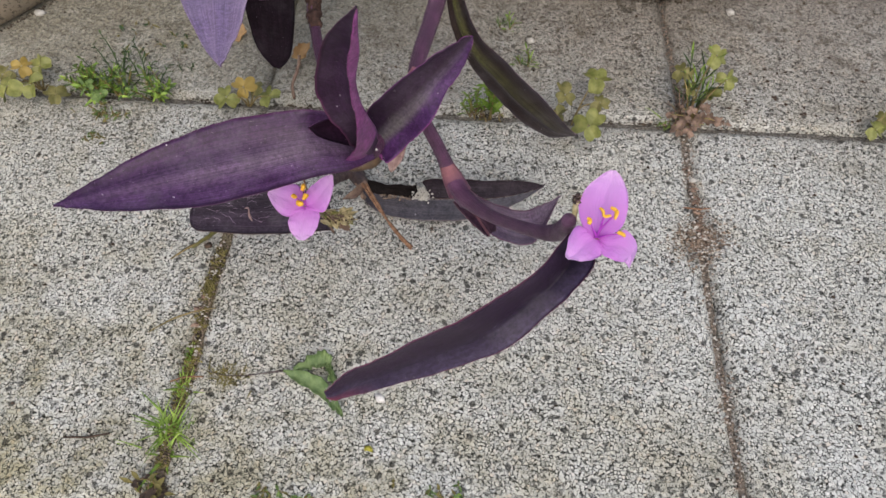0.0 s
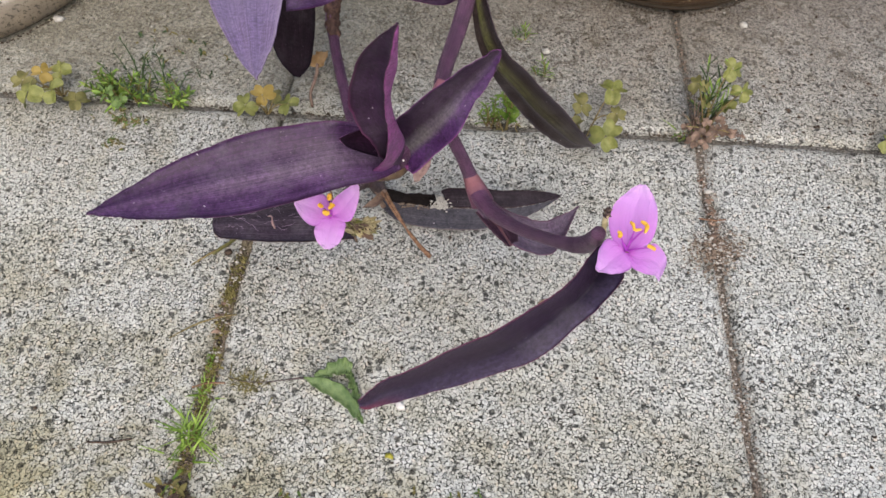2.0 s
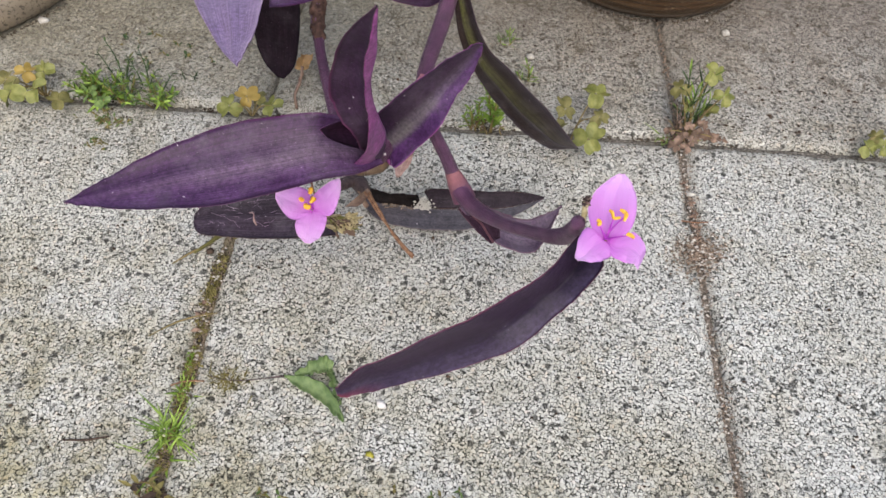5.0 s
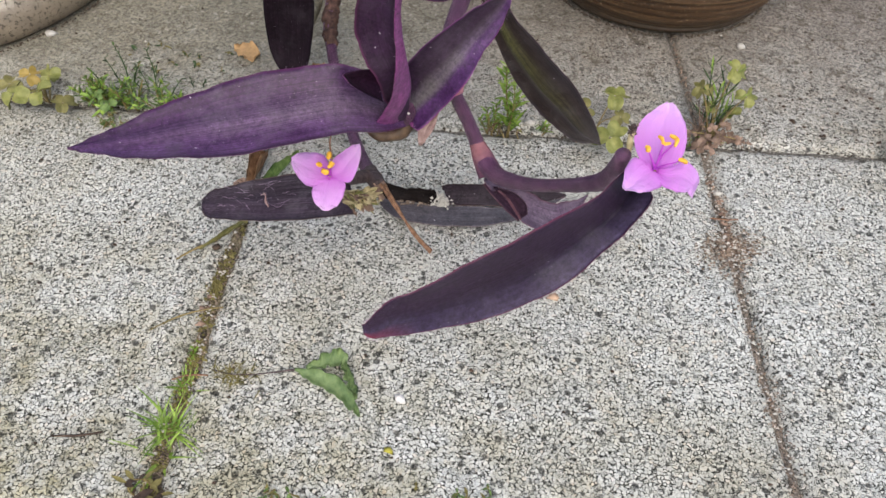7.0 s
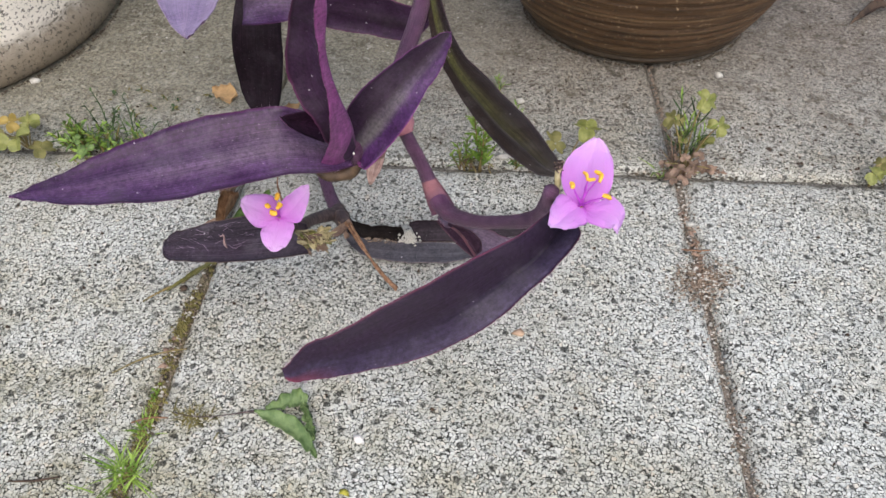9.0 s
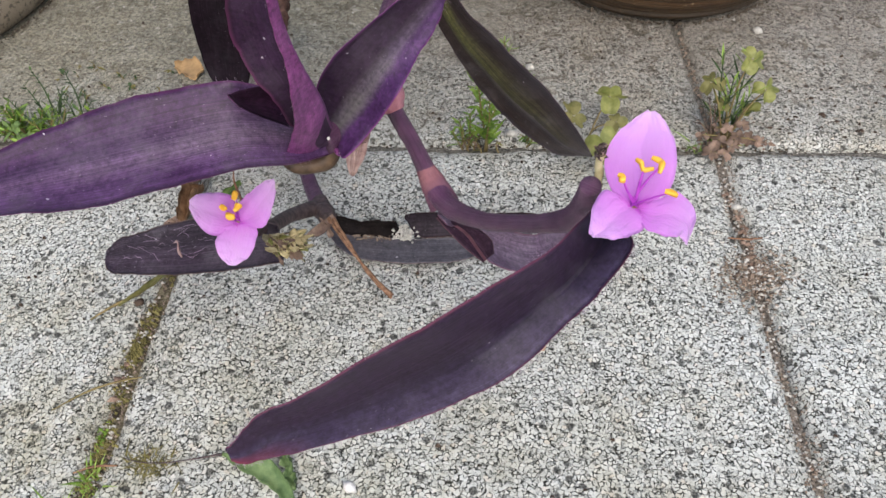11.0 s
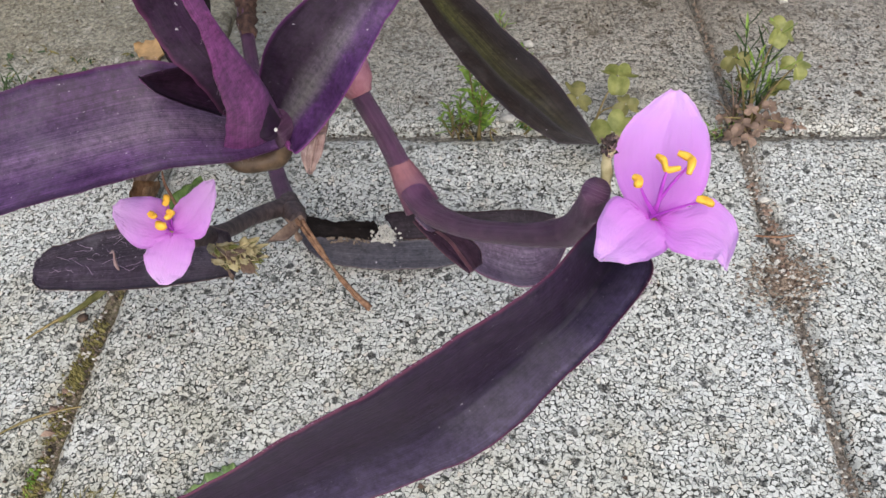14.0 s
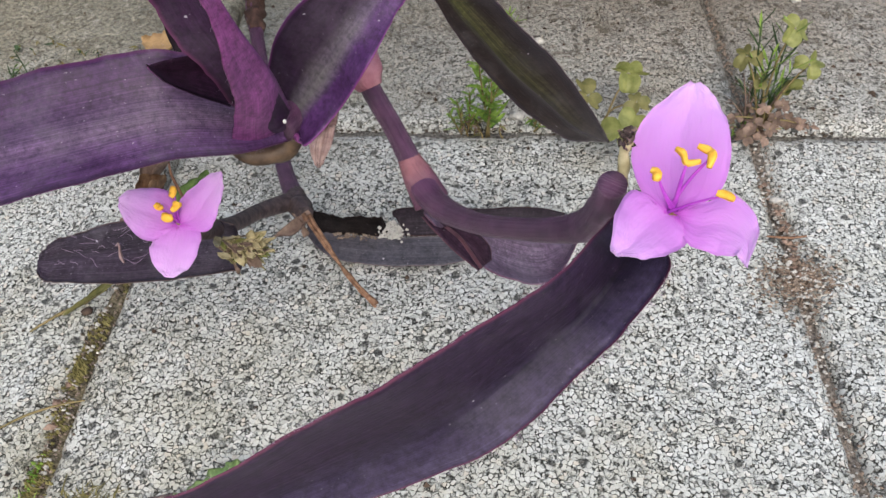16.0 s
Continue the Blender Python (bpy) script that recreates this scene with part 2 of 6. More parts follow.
def make_petal():
    n = Nodes("pink_petal")
    uv = n.coords("UV")
    sep = n.node("SeparateXYZ")
    n.link(uv, sep.inputs[0])
    col = n.ramp(n.math("ADD", sep.outputs[1], n.math("MULTIPLY", n.noise(n.coords("UV", (9, 2, 1)), 1.0), 0.14)), (0.07, (0.40, 0.048, 0.44)), (0.20, (0.48, 0.155, 0.55)), (0.60, (0.535, 0.262, 0.615)), (1.0, (0.62, 0.38, 0.68)))
    vein = n.noise(n.coords("UV", (38, 1.2, 1)), 1.0, 3)
    col = n.mix(n.math("MULTIPLY", n.ramp(vein, (0.5, 0.0), (0.75, 1.0)), 0.10), col, (0.52, 0.19, 0.66))
    return n.done(col, 0.6, n.bump(vein, 0.15, 0.0001, n.bump(n.noise(n.coords("UV", (3, 2, 1)), 1.6, 3), 0.3, 0.0015)), 0.25, **{"Subsurface Weight": 0.35, "Subsurface Radius": (0.004, 0.002, 0.004), "Sheen Weight": 0.2})


def make_white_pot():
    n = Nodes("weathered_white_glaze")
    pos = n.world()
    sep = n.node("SeparateXYZ")
    n.link(pos, sep.inputs[0])
    specks = n.ramp(n.math("ADD", n.noise(pos, 520, 3, 0.7), n.math("MULTIPLY", n.noise(pos, 70, 3, 0.6), 0.22)), (0.665, 0.0), (0.705, 1.0))
    height = n.math("ADD", sep.outputs[2], n.math("MULTIPLY", n.math("SUBTRACT", n.noise(pos, 110, 5, 0.7), 0.5), 0.016))
    col = n.mix(n.noise(pos, 30, 5), (0.78, 0.72, 0.64), (0.90, 0.85, 0.77))
    # grime on the foot; the lowest rim also holds painted contact shade
    col = n.mix(n.ramp(height, (0.019, 0.92), (0.028, 0.0)), col, n.mix(n.noise(pos, 160, 4, 0.7), (0.060, 0.045, 0.028), (0.24, 0.19, 0.125)))
    col = n.mix(n.ramp(height, (-0.002, 0.9), (0.006, 0.0)), col, (0.075, 0.055, 0.035))
    col = n.mix(n.math("MULTIPLY", specks, 0.85), col, (0.055, 0.045, 0.032))
    return n.done(col, 0.45, n.bump(specks, 0.3, 0.0006), 0.5)


def make_brown_pot():
    n = Nodes("brown_glazed_clay")
    pos = n.world()
    f = n.noise(n.coords("Object", (1, 1, 14)), 28, 6, 0.7)
    col = n.ramp(f, (0.30, (0.024, 0.012, 0.006)), (0.55, (0.076, 0.040, 0.018)), (0.75, (0.125, 0.070, 0.032)))
    rings = n.noise(n.coords("Object", (5, 5, 420)), 1.0, 3, 0.6)
    col = n.mix(n.math("MULTIPLY", n.ramp(rings, (0.56, 0.0), (0.62, 1.0)), 0.65), col, (0.22, 0.135, 0.070))
    specks = n.ramp(n.noise(pos, 620, 3, 0.6), (0.625, 0.0), (0.67, 1.0))
    col = n.mix(n.math("MULTIPLY", specks, 0.8), col, (0.36, 0.26, 0.16))
    soot = n.ramp(n.noise(pos, 300, 4, 0.7), (0.30, 0.8), (0.42, 0.0))
    col = n.mix(soot, col, (0.018, 0.012, 0.008))
    sep = n.node("SeparateXYZ")
    n.link(pos, sep.inputs[0])
    # darker, mottled colour towards the foot
    foot_height = n.math("ADD", sep.outputs[2], n.math("MULTIPLY", n.math("SUBTRACT", n.noise(pos, 90, 5, 0.7), 0.5), 0.014))
    col = n.mix(n.ramp(foot_height, (0.004, 0.85), (0.014, 0.0)), col, n.mix(n.noise(pos, 300, 4, 0.7), (0.014, 0.010, 0.007), (0.060, 0.045, 0.030)))
    return n.done(col, 0.42, n.bump(n.math("ADD", f, n.math("MULTIPLY", rings, 0.6)), 0.6, 0.0015), 0.4)


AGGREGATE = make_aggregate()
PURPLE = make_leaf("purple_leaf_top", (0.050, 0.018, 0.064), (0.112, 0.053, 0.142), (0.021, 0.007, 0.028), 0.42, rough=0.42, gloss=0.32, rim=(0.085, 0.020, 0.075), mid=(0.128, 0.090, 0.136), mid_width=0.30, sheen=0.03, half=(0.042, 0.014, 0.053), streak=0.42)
PURPLE_DEEP = make_leaf("dark_purple_leaf_top", (0.022, 0.008, 0.024), (0.040, 0.016, 0.045), (0.014, 0.005, 0.016), 0.16, rough=0.48, gloss=0.2, rim=(0.110, 0.030, 0.080), mid=(0.014, 0.006, 0.012), mid_width=0.25, sheen=0.03, streak=0.25)
# mid holds the crease shade, half the dimmer side, base tones the bluish sheen
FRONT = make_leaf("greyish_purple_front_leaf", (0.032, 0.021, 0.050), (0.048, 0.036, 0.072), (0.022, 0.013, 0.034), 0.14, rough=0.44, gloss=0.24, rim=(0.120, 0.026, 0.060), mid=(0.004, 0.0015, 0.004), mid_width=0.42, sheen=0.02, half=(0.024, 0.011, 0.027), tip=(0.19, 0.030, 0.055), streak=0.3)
# near-black tone for the shade inside the upright leaf's base
HOLLOW_SHADE = make_leaf("maroon_hollow_shade", (0.015, 0.004, 0.013), (0.026, 0.008, 0.023), (0.010, 0.003, 0.008), 0.04, rough=0.7, gloss=0.12, sheen=0.0)
# mid is the greyish highlight along the midrib, given as colour
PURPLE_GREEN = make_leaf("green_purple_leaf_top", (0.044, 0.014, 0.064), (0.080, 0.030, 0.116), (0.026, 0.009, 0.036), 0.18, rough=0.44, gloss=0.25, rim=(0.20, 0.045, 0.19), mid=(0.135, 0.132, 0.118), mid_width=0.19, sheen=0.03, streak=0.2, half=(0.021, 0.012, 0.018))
GREY_PURPLE = make_leaf("grey_purple_leaf", (0.095, 0.062, 0.098), (0.165, 0.122, 0.165), (0.075, 0.042, 0.076), 0.40, sheen=0.1, rim=(0.16, 0.06, 0.10))
UNDER = make_leaf("magenta_leaf_underside", (0.150, 0.036, 0.132), (0.215, 0.062, 0.190), (0.115, 0.024, 0.102), 0.14, rough=0.44, gloss=0.25, sheen=0.03, streak=0.35)
BLACK_GREEN = make_leaf("blackish_green_leaf", (0.021, 0.013, 0.012), (0.044, 0.031, 0.027), (0.012, 0.008, 0.007), 0.30, rough=0.45, gloss=0.24, mid=(0.125, 0.130, 0.040), mid_width=0.20, rim=(0.085, 0.045, 0.055), sheen=0.05)
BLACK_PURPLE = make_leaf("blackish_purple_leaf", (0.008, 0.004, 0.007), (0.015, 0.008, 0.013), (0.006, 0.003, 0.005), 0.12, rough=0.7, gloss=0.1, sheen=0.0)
DUSTY = make_leaf("dusty_old_leaf", (0.020, 0.010, 0.020), (0.046, 0.030, 0.050), (0.078, 0.060, 0.078), 0.55, rough=0.5, gloss=0.25, sheen=0.03, rim=(0.16, 0.105, 0.085), half=(0.012, 0.006, 0.010))
ASHEN = make_leaf("ashen_old_leaf", (0.036, 0.033, 0.042), (0.064, 0.060, 0.074), (0.088, 0.083, 0.094), 0.40, rough=0.5, sheen=0.05, rim=(0.11, 0.075, 0.075))
TORN_DARK = make_leaf("black_old_leaf", (0.007, 0.005, 0.005), (0.018, 0.013, 0.012), (0.004, 0.003, 0.003), 0.10, rough=0.7, gloss=0.1, sheen=0.0, rim=(0.05, 0.03, 0.025))
GREY_BACK = make_leaf("dark_grey_old_leaf", (0.020, 0.014, 0.020), (0.036, 0.026, 0.035), (0.014, 0.009, 0.012), 0.20, rough=0.6, gloss=0.15, sheen=0.0, rim=(0.10, 0.055, 0.045))
PALE = make_leaf("pale_violet_leaf", (0.13, 0.082, 0.175), (0.19, 0.125, 0.24), (0.24, 0.17, 0.29), 0.35)


def make_stem(name, dark, light, line, fine=34, fade=None, lines=0.6):
    """Juicy stem skin with fine lengthwise ribs."""
    n = Nodes(name)
    rib = n.noise(n.coords("UV", (fine, 1.5, 1)), 1.0, 2, 0.5)
    blotch = n.noise(n.coords("Object"), 240, 5, 0.6)
    col = n.mix(n.ramp(blotch, (0.35, 0.0), (0.68, 1.0)), dark, light)
    col = n.mix(n.math("MULTIPLY", n.ramp(rib, (0.56, 0.0), (0.68, 1.0)), lines), col, line)
    if fade:
        sep = n.node("SeparateXYZ")
        n.link(n.coords("UV"), sep.inputs[0])
        along_it = n.math("ADD", sep.outputs[1], n.math("MULTIPLY", n.math("SUBTRACT", blotch, 0.5), 0.5))
        col = n.mix(n.ramp(along_it, (0.35, 0.0), (0.85, 1.0)), col, fade)
    return n.done(col, 0.38, n.bump(rib, 0.9, 0.0004, n.bump(blotch, 0.15, 0.0005)), 0.5)


# STEM and ARCH: the pale rib lines are highlight streaks painted into the skin
STEM = make_stem("purple_stem_skin", (0.062, 0.021, 0.056), (0.125, 0.047, 0.106), (0.26, 0.170, 0.240), 120, lines=0.4)
SHEATH = make_stem("pink_sheath_skin", (0.21, 0.070, 0.090), (0.35, 0.14, 0.16), (0.13, 0.035, 0.06), 60, fade=(0.140, 0.048, 0.092))
ARCH = make_stem("reddish_purple_stem_skin", (0.085, 0.030, 0.076), (0.165, 0.066, 0.140), (0.36, 0.26, 0.34), 130, lines=0.55)
PINK = make_stem("bright_pink_sheath_skin", (0.34, 0.11, 0.15), (0.50, 0.22, 0.25), (0.26, 0.08, 0.11), 40)
STRIP = make_stem("dull_pink_strip", (0.09, 0.030, 0.045), (0.17, 0.065, 0.085), (0.07, 0.02, 0.035), 60)
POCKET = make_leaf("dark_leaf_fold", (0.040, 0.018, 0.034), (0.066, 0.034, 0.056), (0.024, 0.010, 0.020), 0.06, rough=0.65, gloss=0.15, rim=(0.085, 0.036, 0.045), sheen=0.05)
DARK_STEM = make_plain("dark_old_stem", (0.042, 0.028, 0.030), (0.125, 0.088, 0.084), 420, 0.6, 0.4)
OLD_SHEATH = make_plain("dark_brown_papery_sheath", (0.034, 0.016, 0.013), (0.15, 0.080, 0.058), 420, 0.75, 0.8)
STRAW = make_plain("pale_straw_shreds", (0.30, 0.25, 0.12), (0.55, 0.48, 0.29), 400, 0.75, 0.4)
DRY = make_plain("dry_brown_tissue", (0.13, 0.062, 0.030), (0.34, 0.20, 0.105), 350, 0.75, 0.5)
BRACT = make_plain("olive_brown_bract", (0.040, 0.022, 0.014), (0.135, 0.085, 0.050), 250, 0.5, 0.2)
TWIG = make_plain("tan_dry_twig", (0.13, 0.062, 0.034), (0.34, 0.19, 0.11), 600, 0.7, 0.5)
PAPER = make_plain("papery_pink_bud", (0.24, 0.140, 0.135), (0.50, 0.36, 0.33), 300, 0.65, 0.3)
BUD = make_plain("brownish_pink_bud", (0.13, 0.065, 0.060), (0.30, 0.18, 0.155), 420, 0.7, 0.4)
PETAL = make_petal()
FILAMENT = make_plain("purple_filament", (0.30, 0.025, 0.38), (0.44, 0.06, 0.50), 400, 0.5, 0.1)
ANTHER = make_plain("yellow_anther", (0.82, 0.40, 0.025), (0.95, 0.58, 0.08), 900, 0.7, 0.4)
GRASS = make_plain("fresh_grass", (0.090, 0.180, 0.020), (0.33, 0.47, 0.085), 130, 0.5, 0.1)
MOSS = make_plain("joint_moss", (0.11, 0.095, 0.032), (0.25, 0.22, 0.08), 200, 0.9, 0.6)
OXALIS = make_plain("yellow_green_clover", (0.120, 0.138, 0.028), (0.265, 0.270, 0.085), 260, 0.5, 0.1)
OXALIS_OLD = make_plain("orange_clover", (0.25, 0.180, 0.038), (0.38, 0.275, 0.080), 180, 0.55, 0.1)
FADED = make_plain("faded_orange_leaf", (0.30, 0.19, 0.09), (0.52, 0.33, 0.15), 200, 0.7, 0.4)
OXALIS_STALK = make_plain("clover_stalk", (0.16, 0.13, 0.05), (0.30, 0.22, 0.09), 120, 0.6, 0.1)
DARK_GREEN = make_plain("dark_weed_green", (0.022, 0.050, 0.016), (0.070, 0.115, 0.040), 300, 0.6, 0.3)
WITHERED = make_plain("withered_clover", (0.085, 0.055, 0.040), (0.25, 0.172, 0.130), 260, 0.8, 0.4)
SALLOW = make_plain("sallow_clover", (0.10, 0.100, 0.030), (0.22, 0.200, 0.070), 260, 0.6, 0.2)
TORN = make_plain("torn_weed_green", (0.090, 0.150, 0.055), (0.20, 0.28, 0.115), 260, 0.6, 0.4)
WEED = make_plain("weed_leaf_green", (0.046, 0.096, 0.022), (0.180, 0.265, 0.078), 330, 0.6, 0.8)
LITTER = make_plain("brown_leaf_litter", (0.13, 0.080, 0.058), (0.35, 0.245, 0.185), 250, 0.8, 0.4)
GRIT = make_plain("brown_grit", (0.13, 0.095, 0.07), (0.36, 0.28, 0.22), 500, 0.9, 0.4)
SEED = make_plain("brown_seed_litter", (0.10, 0.074, 0.055), (0.37, 0.285, 0.215), 600, 0.9, 0.4)
SOIL = make_plain("joint_soil", (0.045, 0.034, 0.024), (0.12, 0.095, 0.07), 180, 0.95, 0.8)
PEBBLE = make_plain("white_pebble", (0.42, 0.40, 0.36), (0.62, 0.60, 0.55), 700, 0.7, 0.8)
WHITE_CHIP = make_plain("white_chip", (0.68, 0.66, 0.62), (0.82, 0.80, 0.77), 700, 0.6, 0.6)
YELLOW = make_plain("yellow_crumb", (0.30, 0.28, 0.04), (0.50, 0.46, 0.07), 600, 0.8, 0.6)
FILL = make_plain("brown_joint_grit", (0.045, 0.034, 0.026), (0.36, 0.31, 0.255), 900, 0.95, 1.0)
MOSSY_FILL = make_plain("mossy_joint_grit", (0.075, 0.060, 0.032), (0.33, 0.285, 0.19), 1000, 0.95, 1.0)
GREY_FILL = make_plain("grey_joint_grit", (0.055, 0.050, 0.042), (0.27, 0.255, 0.225), 1000, 0.95, 1.0)
TAN_PEBBLE = make_plain("tan_pebble", (0.40, 0.26, 0.17), (0.55, 0.40, 0.29), 400, 0.7, 0.2)
DARK_DEBRIS = make_plain("dark_dry_leaf", (0.035, 0.024, 0.018), (0.10, 0.065, 0.045), 200, 0.8, 0.4)
HAIR = make_plain("pale_hair", (0.30, 0.20, 0.30), (0.45, 0.34, 0.43), 200, 0.5, 0.0)
WHITE_POT = make_white_pot()
BROWN_POT = make_brown_pot()


# ---- geometry helpers ----
def V(p):
    return Vector(p)


def spline(pts, count):
    """Catmull-Rom through pts, count samples."""
    pts = [V(p) for p in pts]
    full = [pts[0] * 2 - pts[1], *pts, pts[-1] * 2 - pts[-2]]
    out = []
    for i in range(count):
        f = i / (count - 1) * (len(pts) - 1)
        k = min(int(f), len(pts) - 2)
        u = f - k
        a, b, c, d = full[k : k + 4]
        out.append(0.5 * (2 * b + (c - a) * u + (2 * a - 5 * b + 4 * c - d) * u * u + (3 * b - a - 3 * c + d) * u**3))
    return out


def mesh_object(name, verts, faces, mats, parent=None, label="", index=None, uvs=None, smooth=True):
    me = bpy.data.meshes.new(name)
    me.from_pydata([tuple(v) for v in verts], [], faces)
    for m in mats if isinstance(mats, (list, tuple)) else [mats]:
        me.materials.append(m)
    if index:
        me.polygons.foreach_set("material_index", index)
    if uvs:
        layer = me.uv_layers.new(name="UVMap")
        for loop in me.loops:
            layer.data[loop.index].uv = uvs[loop.vertex_index]
    if smooth:
        me.polygons.foreach_set("use_smooth", [True] * len(me.polygons))
    me.update()
    ob = new(name, me)
    if parent is not None:
        ob.parent = parent
    if label:
        tagged(ob, label=label)
    return ob


def part(name, bm, material, parent, label=""):
    me = bpy.data.meshes.new(name)
    bm.to_mesh(me)
    bm.free()
    me.materials.append(material)
    me.polygons.foreach_set("use_smooth", [True] * len(me.polygons))
    ob = new(name, me)
    if parent is not None:
        ob.parent = parent
    if label:
        tagged(ob, label=label)
    return ob


def two(a, b, fold, up=(0, -0.5, 1)):
    """A row of a blade from its two margins; the midrib lies fold * width below the line between them."""
    a, b = V(a), V(b)
    k = (a + b) / 2 - V(up).normalized() * fold * (a - b).length
    return a, k, b


def blade_data(rows, n_len=36, n_half=6, thick=0.0007, bulge=0.12, ripple=0.0, seed=0):
    """Vertices, faces, material indices and UVs of a leaf through rows of (margin, midrib, margin), base to tip."""
    rng = random.Random(seed)
    ph = [rng.uniform(0, 6.28) for _ in range(4)]
    A, K, B = (spline([r[i] for r in rows], n_len) for i in range(3))
    pos, uv = [], []
    # the upper side is the hollow one
    hollow = sum(((B[i] - A[i]).cross(K[i + 1] - K[i - 1])).dot((A[i] + B[i]) / 2 - K[i]) for i in range(1, n_len - 1))
    flip, last = (1 if hollow >= 0 else -1), V((0, 0, 1))
    for i in range(n_len):
        a, k, b = A[i], K[i], B[i]
        t = K[min(i + 1, n_len - 1)] - K[max(i - 1, 0)]
        nrm = (b - a).cross(t) * flip
        nrm = nrm.normalized() if nrm.length > 1e-9 else last
        last = nrm
        row = []
        for s, e in ((-1, a), (1, b)):
            half = []
            for q in range(n_half + 1):
                f = q / n_half
                p = k.lerp(e, f) + nrm * bulge * (e - k).length * math.sin(math.pi * f) * -1
                w = ripple * f * f * (math.sin(i * 0.55 + ph[0] + s) + 0.6 * math.sin(i * 1.27 + ph[1] * s) + 0.4 * math.sin(i * 2.3 + ph[2]))
                half.append((p + nrm * w, 0.5 + s * 0.5 * f))
            row.append(half)
        line = row[0][:0:-1] + row[1]
        pos.append(([p for p, _ in line], nrm))
        uv.append([(u, i / (n_len - 1)) for _, u in line])
    m = 2 * n_half + 1
    verts, uvs, faces, index = [], [], [], []
    G = [p for p, _ in pos]
    skin = []
    for i in range(n_len):
        line = []
        for j in range(m):
            du = G[i][min(j + 1, m - 1)] - G[i][max(j - 1, 0)]
            dv = G[min(i + 1, n_len - 1)][j] - G[max(i - 1, 0)][j]
            k = du.cross(dv) * flip
            line.append(k.normalized() if k.length > 1e-12 else pos[i][1])
        skin.append(line)
    for side in (1, -1):
        for i in range(n_len):
            for j in range(m):
                edge = 1 - abs(2 * j / (m - 1) - 1) ** 6
                verts.append(G[i][j] + skin[i][j] * side * thick * 0.5 * (0.25 + 0.75 * edge))
                uvs.append(uv[i][j])
    o = n_len * m
    for i in range(n_len - 1):
        for j in range(m - 1):
            a, b, c, d = i * m + j, i * m + j + 1, (i + 1) * m + j + 1, (i + 1) * m + j
            faces += [(a, b, c, d), (o + d, o + c, o + b, o + a)] if flip < 0 else [(d, c, b, a), (o + a, o + b, o + c, o + d)]
            index += [0, 1]
    for i in range(n_len - 1):
        for j in (0, m - 1):
            a, b = i * m + j, (i + 1) * m + j
            faces.append((a, b, o + b, o + a))
            index.append(0)
    for i in (0, n_len - 1):
        for j in range(m - 1):
            a, b = i * m + j, i * m + j + 1
            faces.append((a, b, o + b, o + a))
            index.append(0)
    return verts, faces, index, uvs


def leaf(parent, rows, top, under, label, name="leaf", hairs=0, **shape):
    verts, faces, index, uvs = blade_data(rows, **shape)
    ob = mesh_object(name, verts, faces, [top, under], parent, label, index, uvs)
    if hairs:
        fuzz(ob, rows, hairs, 0.0011, shape["seed"])
    return ob


def fuzz(parent, rows, count, length, seed, width=0.00003):
    """Fine pale hairs along both margins of a leaf."""
    rng = random.Random(seed)
    A, K, B = (spline([r[i] for r in rows], 200) for i in range(3))
    verts, faces = [], []
    for _ in range(count):
        i = rng.randrange(6, 194)
        e = A[i] if rng.random() < 0.5 else B[i]
        out = (e - K[i])
        if out.length < 1e-6:
            continue
        out = out.normalized()
        t = (K[i + 1] - K[i - 1]).normalized()
        n = out.cross(t).normalized()
        d = (out + t * rng.uniform(-0.5, 0.8) + n * rng.uniform(-0.6, 0.6)).normalized()
        l = length * rng.uniform(0.4, 1.3)
        bow = t * rng.uniform(-0.3, 0.3) * l
        o = len(verts)
        for q in range(4):
            f = q / 3
            p = e + d * l * f + bow * f * f
            w = width * (1 - 0.8 * f)
            verts += [p + t * w, p - t * w * 0.5 + n * w, p - t * w * 0.5 - n * w]
        for q in range(3):
            for k in range(3):
                a, b = o + q * 3 + k, o + q * 3 + (k + 1) % 3
                faces.append((a, b, b + 3, a + 3))
    return tagged(mesh_object("margin_fuzz", verts, faces, HAIR, parent), "fine pale hairs", kind="stuff")


def tube_data(points, radii, sides=10, count=0, lump=0.0):
    pts = spline(points, count or 6 * len(points))
    n = len(pts)
    rad = [np.interp(i / (n - 1), np.linspace(0, 1, len(radii)), radii) for i in range(n)]
    verts, faces = [], []
    side = None
    for i, p in enumerate(pts):
        t = (pts[min(i + 1, n - 1)] - pts[max(i - 1, 0)]).normalized()
        if side is None:
            side = t.orthogonal().normalized()
        side = (side - t * side.dot(t)).normalized()
        up = t.cross(side)
        for s in range(sides):
            a = 2 * math.pi * s / sides
            r = rad[i] * (1 + lump * noise.noise(p * 400 + V((s * 0.7, 0, 0))))
            verts.append(p + (side * math.cos(a) + up * math.sin(a)) * r)
    for i in range(n - 1):
        for s in range(sides):
            a, b = i * sides + s, i * sides + (s + 1) % sides
            faces.append((a, b, b + sides, a + sides))
    faces += [tuple(range(sides))[::-1], tuple(range((n - 1) * sides, n * sides))]
    return verts, faces


def tube(name, parent, points, radii, mat, label="", **k):
    verts, faces = tube_data(points, radii, **k)
    sides = k.get("sides", 10)
    uvs = [(abs((i % sides) / sides * 2 - 1), (i // sides) * sides / len(verts)) for i in range(len(verts))]
    return mesh_object(name, verts, faces, mat, parent, label, None, uvs)


def empty(name, at, label, category, group="", kind=""):
    ob = new(name)
    ob.location = at
    bpy.context.view_layer.update()
    ob.empty_display_size = 0.01
    return tagged(ob, label, category, group, kind)


def under(parent, *parts):
    """Keep the parts where they are under a parent that stands away from the origin."""
    for p in parts:
        p.matrix_parent_inverse = Matrix.Translation(parent.location).inverted()


